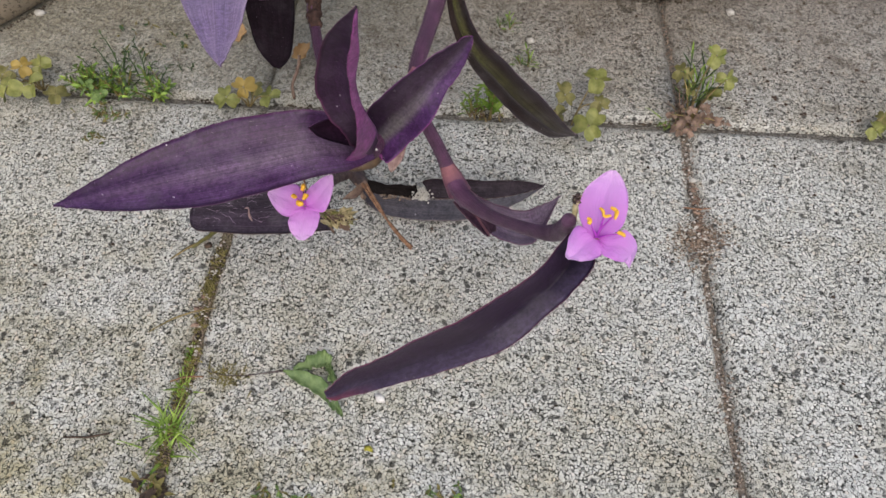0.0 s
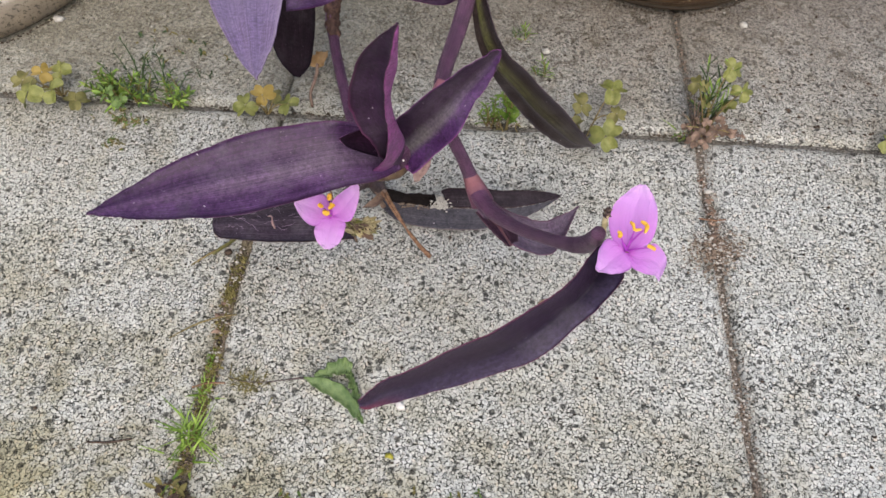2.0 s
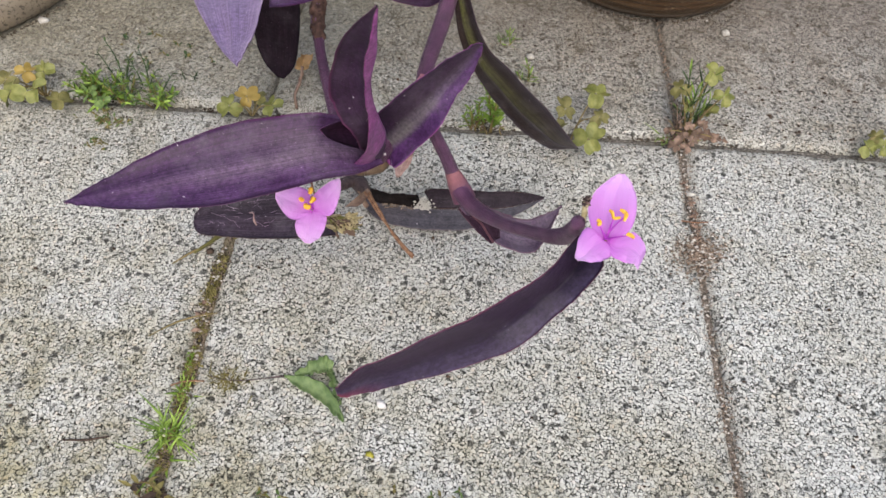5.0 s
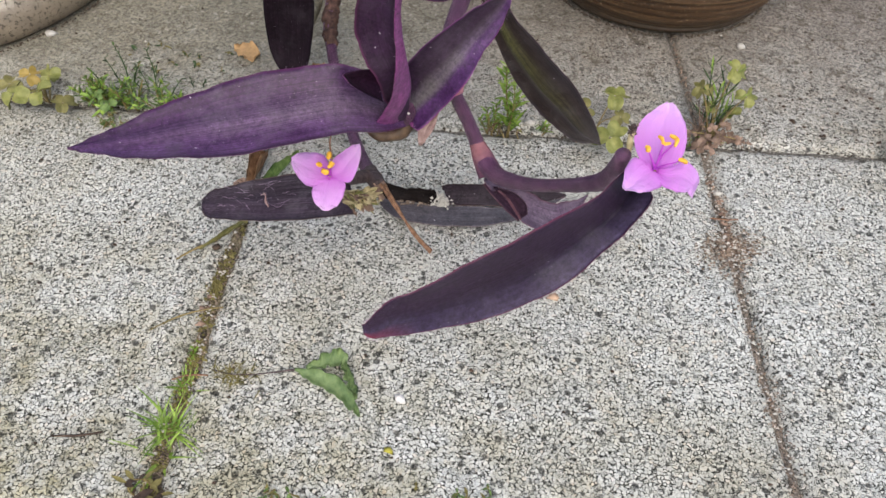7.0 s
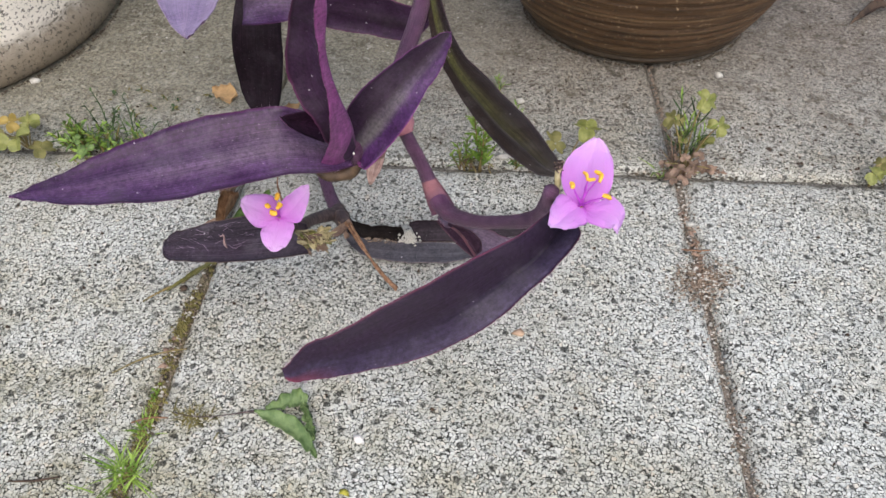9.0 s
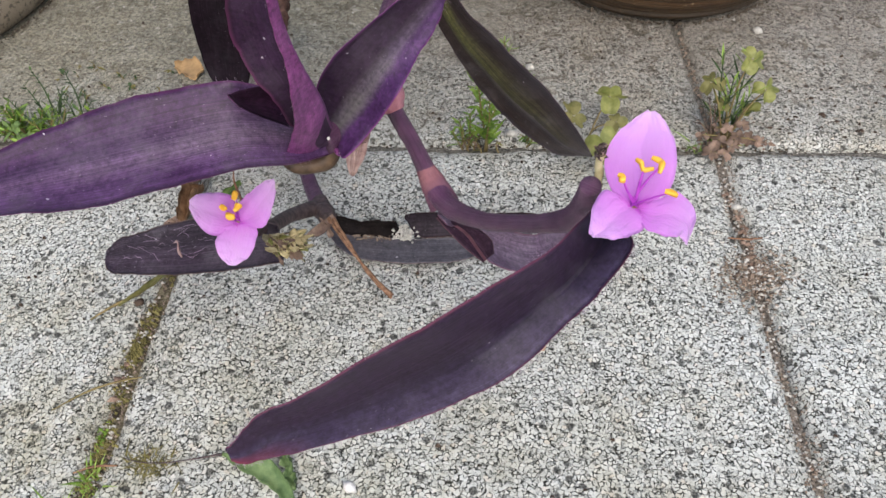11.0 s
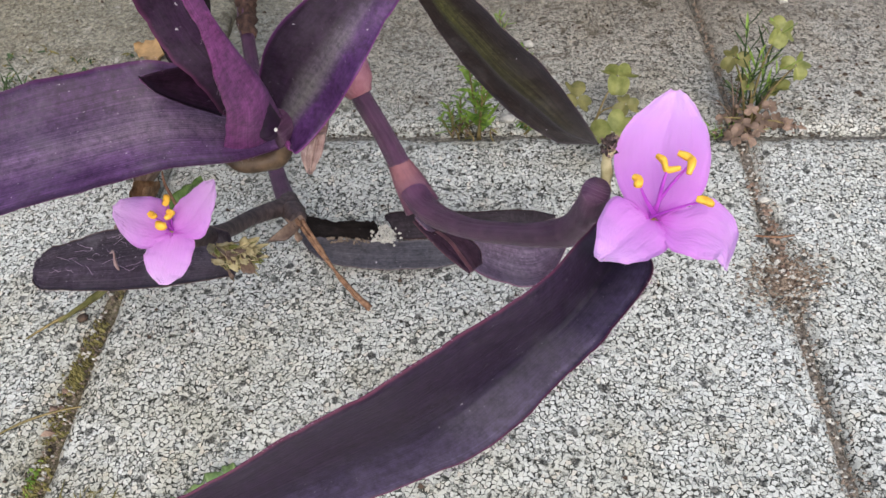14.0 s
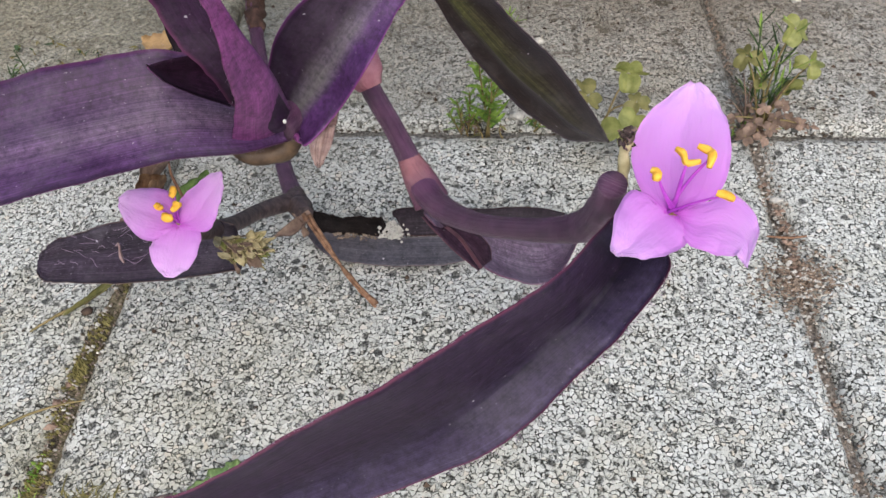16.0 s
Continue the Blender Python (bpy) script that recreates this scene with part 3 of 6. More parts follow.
# ---- the ground ----
def grid_node(c, r):
    fixed = {(1, 1): (-0.0868, 0.3015), (2, 1): (0.1155, 0.3135), (0, 1): (-0.288, 0.2915), (3, 1): (0.317, 0.325),
             (1, 0): (-0.0795, 0.106), (2, 0): (0.1325, 0.118), (0, 0): (-0.279, 0.094), (3, 0): (0.334, 0.132),
             (1, 2): (-0.090, 0.502), (2, 2): (0.0955, 0.513), (0, 2): (-0.29, 0.49), (3, 2): (0.30, 0.525)}
    if (c, r) in fixed:
        return fixed[c, r]
    u, v = (c - 1) * 0.202, (r - 1) * 0.2
    a = radians(3.2)
    return (-0.0868 + u * math.cos(a) - v * math.sin(a), 0.3015 + u * math.sin(a) + v * math.cos(a))


def paver(parent, quad, gap, height, seed, cells=44):
    """One concrete slab between four grid nodes, with worn, crumbled arrises and an uneven top."""
    rng = random.Random(seed)
    P = [V((*q, 0)) for q in quad]
    mid = sum(P, V((0, 0, 0))) / 4
    tilt = V((rng.uniform(-0.006, 0.006), rng.uniform(-0.006, 0.006), 0))
    verts, faces = [], []
    for j in range(cells + 1):
        for i in range(cells + 1):
            u, v = i / cells, j / cells
            u, v = (0.5 - 0.5 * math.cos(math.pi * u)) * 0.35 + u * 0.65, (0.5 - 0.5 * math.cos(math.pi * v)) * 0.35 + v * 0.65
            p = P[0] * (1 - u) * (1 - v) + P[1] * u * (1 - v) + P[2] * u * v + P[3] * (1 - u) * v
            d = min(u, v, 1 - u, 1 - v) * 0.2
            crumble = 0.0012 * noise.fractal(p * 60 + V((seed, 0, 0)), 1.0, 2.0, 4) + 0.0005 * noise.noise(p * 420)
            inward = (mid - p).normalized()
            shift = max(0.0, gap * 0.5 + crumble * 0.8) * max(0.0, 1 - d / 0.012)
            z = height + 0.0007 * noise.fractal(p * 45, 1.0, 2.0, 4) + 0.0005 * noise.noise(p * 330) + tilt.dot(p - mid)
            z -= 0.0035 * max(0.0, 1 - d / (0.005 + crumble * 1.5)) ** 2
            q = p + inward * shift
            verts.append((q.x, q.y, z))
    m = cells + 1
    for j in range(cells):
        for i in range(cells):
            a = j * m + i
            faces.append((a, a + 1, a + m + 1, a + m))
    ring = [i for i in range(m)] + [j * m + cells for j in range(1, m)] + [cells * m + i for i in range(cells - 1, -1, -1)] + [j * m for j in range(cells - 1, 0, -1)]
    base = len(verts)
    for k in ring:
        verts.append((verts[k][0], verts[k][1], -0.05))
    for k in range(len(ring)):
        a, b = ring[k], ring[(k + 1) % len(ring)]
        c, d = base + (k + 1) % len(ring), base + k
        faces.append((b, a, d, c))
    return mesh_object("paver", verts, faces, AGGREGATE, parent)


def ground_sheet():
    n, size = 60, 30.0
    verts, faces = [], []
    for j in range(n + 1):
        for i in range(n + 1):
            x, y = (size * (2 * k / n - 1) * abs(2 * k / n - 1) for k in (i, j))
            near = max(abs(x), abs(y - 0.25)) < 0.75
            verts.append((x, y + 0.25, (-0.0120 if near else -0.012) + 0.0010 * noise.noise(V((x * 40, y * 40, 0)))))
    for j in range(n):
        for i in range(n):
            a = j * (n + 1) + i
            faces.append((a, a + 1, a + n + 2, a + n + 1))
    return tagged(mesh_object("ground", verts, faces, SOIL), "dark sandy soil showing in the joints between slabs", "ground", kind="structure")


ground_sheet()
pavement = empty("pavement", (0, 0, 0), "weathered grey aggregate concrete slabs laid in a grid", "paving", kind="structure")


# ---- plant pots ----
def lathe(profile, sides=96):
    verts, faces = [], []
    for r, z in profile:
        for s in range(sides):
            a = 2 * math.pi * s / sides
            verts.append((r * math.cos(a), r * math.sin(a), z))
    for i in range(len(profile) - 1):
        for s in range(sides):
            a, b = i * sides + s, i * sides + (s + 1) % sides
            faces.append((a, b, b + sides, a + sides))
    return verts, faces


def disc(r, z, lump, sides=48, rings=10):
    verts, faces = [(0, 0, z)], []
    for k in range(1, rings + 1):
        for s in range(sides):
            a = 2 * math.pi * s / sides
            x, y = r * k / rings * math.cos(a), r * k / rings * math.sin(a)
            verts.append((x, y, z + lump * noise.fractal(V((x, y, 0)) * 60, 1.0, 2.0, 3)))
    for s in range(sides):
        faces.append((0, 1 + s, 1 + (s + 1) % sides))
    for k in range(rings - 1):
        for s in range(sides):
            a, b = 1 + k * sides + s, 1 + k * sides + (s + 1) % sides
            faces.append((a, a + sides, b + sides, b))
    return verts, faces


def white_pot():
    pot = empty("plant_pot", (-0.3145, 0.4085, 0), "round white glazed pot with dirt specks and grimy foot", "plant pot")
    prof = [(0.104, 0.002), (0.109, 0.0015), (0.1117, 0.004), (0.1125, 0.010), (0.1120, 0.016), (0.1095, 0.0195), (0.1088, 0.022), (0.1100, 0.030),
            (0.1125, 0.055), (0.1160, 0.10), (0.1200, 0.16), (0.1225, 0.19), (0.127, 0.193), (0.1295, 0.198), (0.1295, 0.212), (0.127, 0.216), (0.121, 0.216), (0.118, 0.21), (0.114, 0.17), (0.11, 0.15)]
    mesh_object("body", *lathe(prof), WHITE_POT, pot)
    mesh_object("potting_soil", *disc(0.1155, 0.185, 0.004), SOIL, pot, "dark potting soil")
    return pot


def brown_pot():
    pot = empty("plant_pot", (0.0996, 0.4648, 0), "brown glazed ribbed clay pot on the slabs", "plant pot")
    prof = [(0.056, 0.002), (0.0625, 0.0012), (0.0648, 0.0030), (0.0653, 0.0050), (0.0643, 0.0062), (0.0666, 0.0072)]
    z, top = 0.0078, 0.125
    while z < top:
        f = (z - 0.0078) / (top - 0.0078)
        r = 0.0670 + 0.033 * math.sin(f * math.pi * 0.5) ** 0.8
        rib = 0.00032 * math.sin(z * 1150) + 0.00040 * noise.noise(V((0, 0, z * 420))) + 0.00022 * noise.noise(V((3, 0, z * 1500)))
        prof.append((r + rib, z + 0.0006))
        z += 0.00065
    prof += [(0.1045, 0.126), (0.107, 0.129), (0.107, 0.139), (0.105, 0.142), (0.100, 0.142), (0.098, 0.138), (0.095, 0.11), (0.091, 0.1)]
    mesh_object("body", *lathe(prof, 128), BROWN_POT, pot)
    mesh_object("potting_soil", *disc(0.0965, 0.120, 0.004), SOIL, pot, "dark potting soil")
    return pot


white_pot()
brown_pot()

# ---- the purple trailing plant ----
plant = empty("spiderwort_plant", (0.0, 0.0, 0.0), "purple trailing spiderwort sprawling over slabs, two pink flowers open", "plant")

# main stem from the pot down to the ringed node, then out to the flower
tube("stem", plant, [(0.075, 0.425, 0.125), (0.060, 0.395, 0.158), (0.030, 0.335, 0.150), (0.010, 0.285, 0.124), (0.003, 0.257, 0.104), (-0.001, 0.238, 0.093), (0.002, 0.229, 0.084), (0.009, 0.223, 0.073), (0.0135, 0.219, 0.065)],
     [0.0038, 0.0036, 0.0034, 0.0031, 0.0029, 0.0026, 0.0023, 0.0023, 0.0027], STEM, "smooth purple main stem", count=60, sides=14)
tube("node_sheath", plant, [(0.0118, 0.2204, 0.0679), (0.0130, 0.2194, 0.0660), (0.0145, 0.2181, 0.0636), (0.0176, 0.2150, 0.0592)], [0.0025, 0.0030, 0.0036, 0.0043], SHEATH, "pink sheath round the stem joint", sides=16)
tube("stem", plant, [(0.0150, 0.2172, 0.0625), (0.0205, 0.2090, 0.0640), (0.0300, 0.1950, 0.0750), (0.0390, 0.1840, 0.0865), (0.0445, 0.1780, 0.0935), (0.0488, 0.1745, 0.0990), (0.0505, 0.1712, 0.1065), (0.0507, 0.1685, 0.1140)],
     [0.0033, 0.0029, 0.0021, 0.0020, 0.0022, 0.0027, 0.0027, 0.0020], ARCH, "arched purple flower stem", count=48, sides=16)
# the low stem that comes from behind
tube("stem", plant, [(0.040, 0.470, 0.125), (0.000, 0.462, 0.152), (-0.045, 0.430, 0.105), (-0.068, 0.390, 0.050), (-0.070, 0.352, 0.024), (-0.066, 0.336, 0.016), (-0.061, 0.322, 0.012), (-0.049, 0.291, 0.010), (-0.040, 0.271, 0.010), (-0.033, 0.257, 0.012)],
     [0.0034, 0.0034, 0.0032, 0.0030, 0.0028, 0.0026, 0.0026, 0.0026, 0.0027, 0.0032], STEM, "thin purple stem near the ground", count=64, sides=12)
tube("dry_sheath", plant, [(-0.0695, 0.362, 0.030), (-0.0695, 0.350, 0.0225), (-0.0665, 0.338, 0.017)], [0.0032, 0.0040, 0.0028], OLD_SHEATH, "brown papery dried sheath", lump=0.6, sides=16, count=30)
tube("stem", plant, [(-0.033, 0.257, 0.012), (-0.0385, 0.2435, 0.021), (-0.0375, 0.226, 0.035), (-0.0365, 0.212, 0.048), (-0.034, 0.200, 0.061), (-0.033, 0.196, 0.067)],
     [0.0030, 0.0024, 0.0022, 0.0022, 0.0018, 0.0012], DARK_STEM, "dark stalk of the lower flower", count=36, sides=12)
tube("node_sheath", plant, [(-0.0345, 0.260, 0.0115), (-0.031, 0.254, 0.013), (-0.027, 0.248, 0.0155)], [0.0030, 0.0038, 0.0026], DARK_STEM, "dark swollen stem joint", lump=0.3, sides=14)
# the short branch that carries the rosette
tube("stem", plant, [(-0.0005, 0.236, 0.092), (-0.004, 0.229, 0.087), (-0.008, 0.221, 0.083), (-0.0125, 0.211, 0.083)], [0.0026, 0.0030, 0.0034, 0.0036], STEM, "short purple branch", sides=14)
tube("node_sheath", plant, [(0.001, 0.2385, 0.0945), (-0.0002, 0.234, 0.090), (0.0022, 0.2290, 0.0838), (0.0036, 0.2274, 0.0812)], [0.0034, 0.0042, 0.0042, 0.0027], PINK, "pink sheath round the branch joint", sides=16)

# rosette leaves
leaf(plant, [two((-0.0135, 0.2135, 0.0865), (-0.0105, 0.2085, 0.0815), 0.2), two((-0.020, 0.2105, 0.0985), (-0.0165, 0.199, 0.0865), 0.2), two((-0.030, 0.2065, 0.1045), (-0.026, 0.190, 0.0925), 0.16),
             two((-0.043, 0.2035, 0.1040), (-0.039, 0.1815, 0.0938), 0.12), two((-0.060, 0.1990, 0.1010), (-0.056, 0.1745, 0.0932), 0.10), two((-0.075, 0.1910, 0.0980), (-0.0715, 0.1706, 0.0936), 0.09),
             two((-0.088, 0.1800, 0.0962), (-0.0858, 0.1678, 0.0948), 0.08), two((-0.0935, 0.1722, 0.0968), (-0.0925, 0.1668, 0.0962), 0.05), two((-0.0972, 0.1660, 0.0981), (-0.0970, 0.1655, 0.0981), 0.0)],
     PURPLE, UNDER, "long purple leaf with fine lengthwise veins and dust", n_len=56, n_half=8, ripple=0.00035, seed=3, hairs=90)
tip2 = (-0.0045, 0.1815, 0.168)
leaf(plant, [((-0.0125, 0.2075, 0.0845), (-0.0105, 0.2150, 0.0840), (-0.0205, 0.2035, 0.0835)), ((-0.0148, 0.2000, 0.0970), (-0.0084, 0.2040, 0.1020), (-0.0140, 0.1970, 0.0985)),
             ((-0.0170, 0.1960, 0.1085), (-0.0083, 0.1955, 0.1165), (-0.0112, 0.1925, 0.1104)), ((-0.0205, 0.1955, 0.1165), (-0.0088, 0.1909, 0.1278), (-0.0104, 0.1905, 0.1220)),
             ((-0.0222, 0.1955, 0.1260), (-0.0086, 0.1880, 0.1390), (-0.0100, 0.1868, 0.1342)), ((-0.0185, 0.1925, 0.1425), (-0.0060, 0.1842, 0.1510), (-0.0088, 0.1832, 0.1478)),
             ((-0.0120, 0.1865, 0.1570), (-0.0050, 0.1815, 0.1610), (-0.0062, 0.1800, 0.1600)), (tip2, tip2, tip2)],
     PURPLE_DEEP, UNDER, "upright channelled purple leaf clasping the stem", n_len=56, n_half=8, bulge=0.16, ripple=0.0002, seed=5, hairs=24)
# added dark blade in place of the upright leaf's shaded mouth
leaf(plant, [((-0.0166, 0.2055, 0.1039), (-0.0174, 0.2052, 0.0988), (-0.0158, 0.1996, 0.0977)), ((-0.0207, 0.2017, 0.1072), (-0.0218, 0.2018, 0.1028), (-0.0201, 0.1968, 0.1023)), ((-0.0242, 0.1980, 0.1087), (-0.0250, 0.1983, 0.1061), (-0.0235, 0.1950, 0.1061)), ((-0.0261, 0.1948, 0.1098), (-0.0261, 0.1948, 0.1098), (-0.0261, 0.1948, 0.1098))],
     HOLLOW_SHADE, UNDER, "small dark piece painted as the shaded hollow of the leaf base", n_len=28, n_half=6, ripple=0.0001, seed=6)
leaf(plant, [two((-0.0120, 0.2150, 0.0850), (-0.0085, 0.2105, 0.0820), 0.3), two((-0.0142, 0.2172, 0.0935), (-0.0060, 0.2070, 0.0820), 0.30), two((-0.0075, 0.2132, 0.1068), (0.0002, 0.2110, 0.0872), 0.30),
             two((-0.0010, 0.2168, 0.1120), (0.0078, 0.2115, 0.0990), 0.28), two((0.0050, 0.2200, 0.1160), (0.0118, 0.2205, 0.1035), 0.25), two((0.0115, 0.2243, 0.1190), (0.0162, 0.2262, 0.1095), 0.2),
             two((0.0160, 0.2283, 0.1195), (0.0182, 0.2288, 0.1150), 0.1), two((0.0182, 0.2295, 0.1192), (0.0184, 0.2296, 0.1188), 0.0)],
     PURPLE_GREEN, UNDER, "short purple leaf with a grey highlight painted along the midrib", n_len=48, n_half=8, ripple=0.0003, seed=7, hairs=110)
tube("bract", plant, [(-0.0235, 0.2080, 0.0800), (-0.0190, 0.2085, 0.0770), (-0.0130, 0.2110, 0.0765), (-0.0095, 0.2120, 0.0800)], [0.0008, 0.0021, 0.0024, 0.0018], BRACT, "brown dry bract under the rosette", lump=0.15, sides=14)
bud = tube("bud", plant, [(-0.0012, 0.2150, 0.0865), (-0.0024, 0.2138, 0.0835), (-0.0040, 0.2128, 0.0795), (-0.0053, 0.2125, 0.0750), (-0.0062, 0.2125, 0.0715)], [0.0010, 0.0016, 0.0020, 0.0013, 0.0002], BUD, "brownish-pink hanging bud", lump=0.2, sides=14, count=26)
for k, (dx, w) in enumerate(((-0.0012, 0.0009), (0.0003, 0.0008), (0.0016, 0.0007))):
    leaf(bud, [two((-0.0030 + dx - w, 0.2110, 0.0838), (-0.0030 + dx + w, 0.2114, 0.0838), 0.1), two((-0.0044 + dx - w * 1.2, 0.2105, 0.0790), (-0.0044 + dx + w * 1.2, 0.2108, 0.0790), 0.05), two((-0.0056 + dx * 0.6 - w * 0.5, 0.2110, 0.0742), (-0.0056 + dx * 0.6 + w * 0.5, 0.2112, 0.0742), 0.0), two((-0.0062 + dx * 0.2, 0.2118, 0.0714), (-0.0061 + dx * 0.2, 0.2118, 0.0714), 0.0)], PAPER, BUD, "papery striped scale", name="scale", n_len=18, n_half=4, thick=0.0003, bulge=0.4, ripple=0.0002, seed=18 + k)
tube("sap_bead", plant, [(-0.0097, 0.2072, 0.0880), (-0.0093, 0.2070, 0.0882), (-0.0089, 0.2068, 0.0884)], [0.0001, 0.00045, 0.0001], WHITE_CHIP, "tiny white sap bead", count=9, sides=10)

# greenish leaf hanging from the main stem
leaf(plant, [two((0.0090, 0.2640, 0.1190), (0.0050, 0.2640, 0.1120), 0.2), two((0.0140, 0.2560, 0.1070), (0.0090, 0.2590, 0.0950), 0.2), two((0.0205, 0.2535, 0.0955), (0.0155, 0.2580, 0.0805), 0.16),
             two((0.0285, 0.2540, 0.0870), (0.0225, 0.2655, 0.0620), 0.12), two((0.0365, 0.2525, 0.0790), (0.0310, 0.2672, 0.0490), 0.10), two((0.0450, 0.2525, 0.0700), (0.0400, 0.2675, 0.0400), 0.09),
             two((0.0530, 0.2590, 0.0535), (0.0490, 0.2720, 0.0295), 0.08), two((0.0590, 0.2700, 0.0360), (0.0565, 0.2780, 0.0235), 0.05), two((0.0630, 0.2830, 0.0195), (0.0628, 0.2832, 0.0190), 0.0)],
     BLACK_GREEN, UNDER, "drooping blackish leaf with a green midrib", n_len=52, n_half=7, ripple=0.00015, seed=9, hairs=90)

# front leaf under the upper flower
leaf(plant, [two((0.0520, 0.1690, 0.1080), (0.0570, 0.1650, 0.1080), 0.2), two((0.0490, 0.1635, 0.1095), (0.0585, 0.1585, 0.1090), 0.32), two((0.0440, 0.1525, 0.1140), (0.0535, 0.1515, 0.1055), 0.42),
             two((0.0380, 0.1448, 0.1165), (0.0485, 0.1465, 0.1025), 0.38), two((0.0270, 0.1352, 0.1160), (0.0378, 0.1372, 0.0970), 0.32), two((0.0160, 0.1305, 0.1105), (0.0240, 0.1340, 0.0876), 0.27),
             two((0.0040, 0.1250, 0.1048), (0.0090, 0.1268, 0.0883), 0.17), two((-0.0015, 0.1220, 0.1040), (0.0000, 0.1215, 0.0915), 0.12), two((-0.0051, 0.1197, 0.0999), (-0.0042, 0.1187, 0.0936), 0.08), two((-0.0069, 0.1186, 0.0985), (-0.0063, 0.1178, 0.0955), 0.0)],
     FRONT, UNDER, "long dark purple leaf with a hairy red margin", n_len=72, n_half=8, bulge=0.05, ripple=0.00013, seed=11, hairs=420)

# boat-shaped leaf behind the ringed node
leaf(plant, [two((0.0175, 0.2190, 0.0600), (0.0160, 0.2130, 0.0570), 0.2), two((0.0250, 0.2175, 0.0545), (0.0225, 0.2110, 0.0500), 0.35), two((0.0335, 0.2215, 0.0450), (0.0310, 0.2095, 0.0430), 0.35),
             two((0.0424, 0.2275, 0.0360), (0.0425, 0.2100, 0.0375), 0.28), two((0.0495, 0.2360, 0.0300), (0.0490, 0.2190, 0.0330), 0.2), two((0.0562, 0.2446, 0.0250), (0.0560, 0.2440, 0.0248), 0.0)],
     GREY_PURPLE, UNDER, "boat-shaped greyish purple leaf", n_len=36, n_half=7, ripple=0.0004, seed=13, hairs=60)

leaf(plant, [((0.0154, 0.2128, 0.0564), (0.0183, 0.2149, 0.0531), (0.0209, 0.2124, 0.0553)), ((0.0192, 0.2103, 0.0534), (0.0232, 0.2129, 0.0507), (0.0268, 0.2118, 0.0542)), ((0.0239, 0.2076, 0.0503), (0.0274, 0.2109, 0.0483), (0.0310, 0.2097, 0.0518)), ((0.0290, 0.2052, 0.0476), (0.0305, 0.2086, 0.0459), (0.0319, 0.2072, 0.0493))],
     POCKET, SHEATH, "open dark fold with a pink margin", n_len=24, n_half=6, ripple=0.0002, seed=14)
leaf(plant, [two((0.0207, 0.2110, 0.0553), (0.0214, 0.2113, 0.0556), 0.2), two((0.0240, 0.2094, 0.0535), (0.0247, 0.2098, 0.0538), 0.2), two((0.0270, 0.2070, 0.0508), (0.0277, 0.2073, 0.0511), 0.2), two((0.0294, 0.2048, 0.0486), (0.0301, 0.2052, 0.0489), 0.2)],
     STRIP, STRIP, "narrow pink inrolled strip", n_len=18, n_half=4, thick=0.0003, ripple=0.0002, seed=16)

# the two lower leaves
leaf(plant, [two((-0.0318, 0.2143, 0.048), (-0.0276, 0.2033, 0.044), 0.12), two((-0.0489, 0.2213, 0.0440), (-0.0424, 0.2030, 0.0400), 0.10), two((-0.0645, 0.2205, 0.0400), (-0.0597, 0.2027, 0.0360), 0.08),
             two((-0.0765, 0.2180, 0.0370), (-0.0740, 0.2033, 0.0342), 0.06), two((-0.0832, 0.2165, 0.0352), (-0.0800, 0.2030, 0.0338), 0.04), two((-0.0860, 0.2138, 0.0346), (-0.0838, 0.2045, 0.0336), 0.02), two((-0.0868, 0.2115, 0.0343), (-0.0858, 0.2070, 0.0337), 0.0)],
     DUSTY, UNDER, "dusty dark purple leaf below the lower flower", n_len=40, n_half=7, ripple=0.0003, seed=15, hairs=60)
old_leaf = leaf(plant, [two((-0.0300, 0.2550, 0.0060), (-0.0284, 0.2490, 0.0050), 0.1), two((-0.0242, 0.2516, 0.0040), (-0.0229, 0.2440, 0.0032), 0.06), two((-0.0144, 0.2511, 0.0038), (-0.0128, 0.2411, 0.0026), 0.04),
                        two((-0.0035, 0.2514, 0.0036), (-0.0009, 0.2409, 0.0025), 0.04), two((0.0097, 0.2528, 0.0036), (0.0109, 0.2419, 0.0026), 0.04), two((0.0217, 0.2539, 0.0036), (0.0202, 0.2443, 0.0026), 0.05),
                        two((0.0335, 0.2570, 0.0036), (0.0325, 0.2500, 0.0026), 0.05), two((0.0440, 0.2612, 0.0036), (0.0430, 0.2580, 0.0028), 0.03), two((0.0508, 0.2657, 0.0034), (0.0507, 0.2655, 0.0032), 0.0)],
                ASHEN, UNDER, "old folded grey-purple leaf lying on the slab", n_len=64, n_half=6, bulge=0.05, ripple=0.0003, seed=17)
leaf(old_leaf, [((-0.0300, 0.2570, 0.0150), (-0.0299, 0.2558, 0.0100), (-0.0300, 0.2545, 0.0052)), ((-0.0255, 0.2522, 0.0135), (-0.0250, 0.2520, 0.0085), (-0.0242, 0.2512, 0.0040)), ((-0.0190, 0.2512, 0.0122), (-0.0185, 0.2522, 0.0078), (-0.0180, 0.2512, 0.0040)),
                ((-0.0120, 0.2516, 0.0120), (-0.0115, 0.2526, 0.0078), (-0.0110, 0.2512, 0.0038)), ((-0.0058, 0.2522, 0.0118), (-0.0050, 0.2532, 0.0076), (-0.0044, 0.2514, 0.0038)), ((-0.0056, 0.2522, 0.0108), (-0.0046, 0.2530, 0.0076), (-0.0030, 0.2514, 0.0038))],
     TORN_DARK, TORN_DARK, "black upturned half of the old leaf", name="leaf_half", n_len=44, n_half=5, thick=0.0005, bulge=0.05, ripple=0.0003, seed=27)
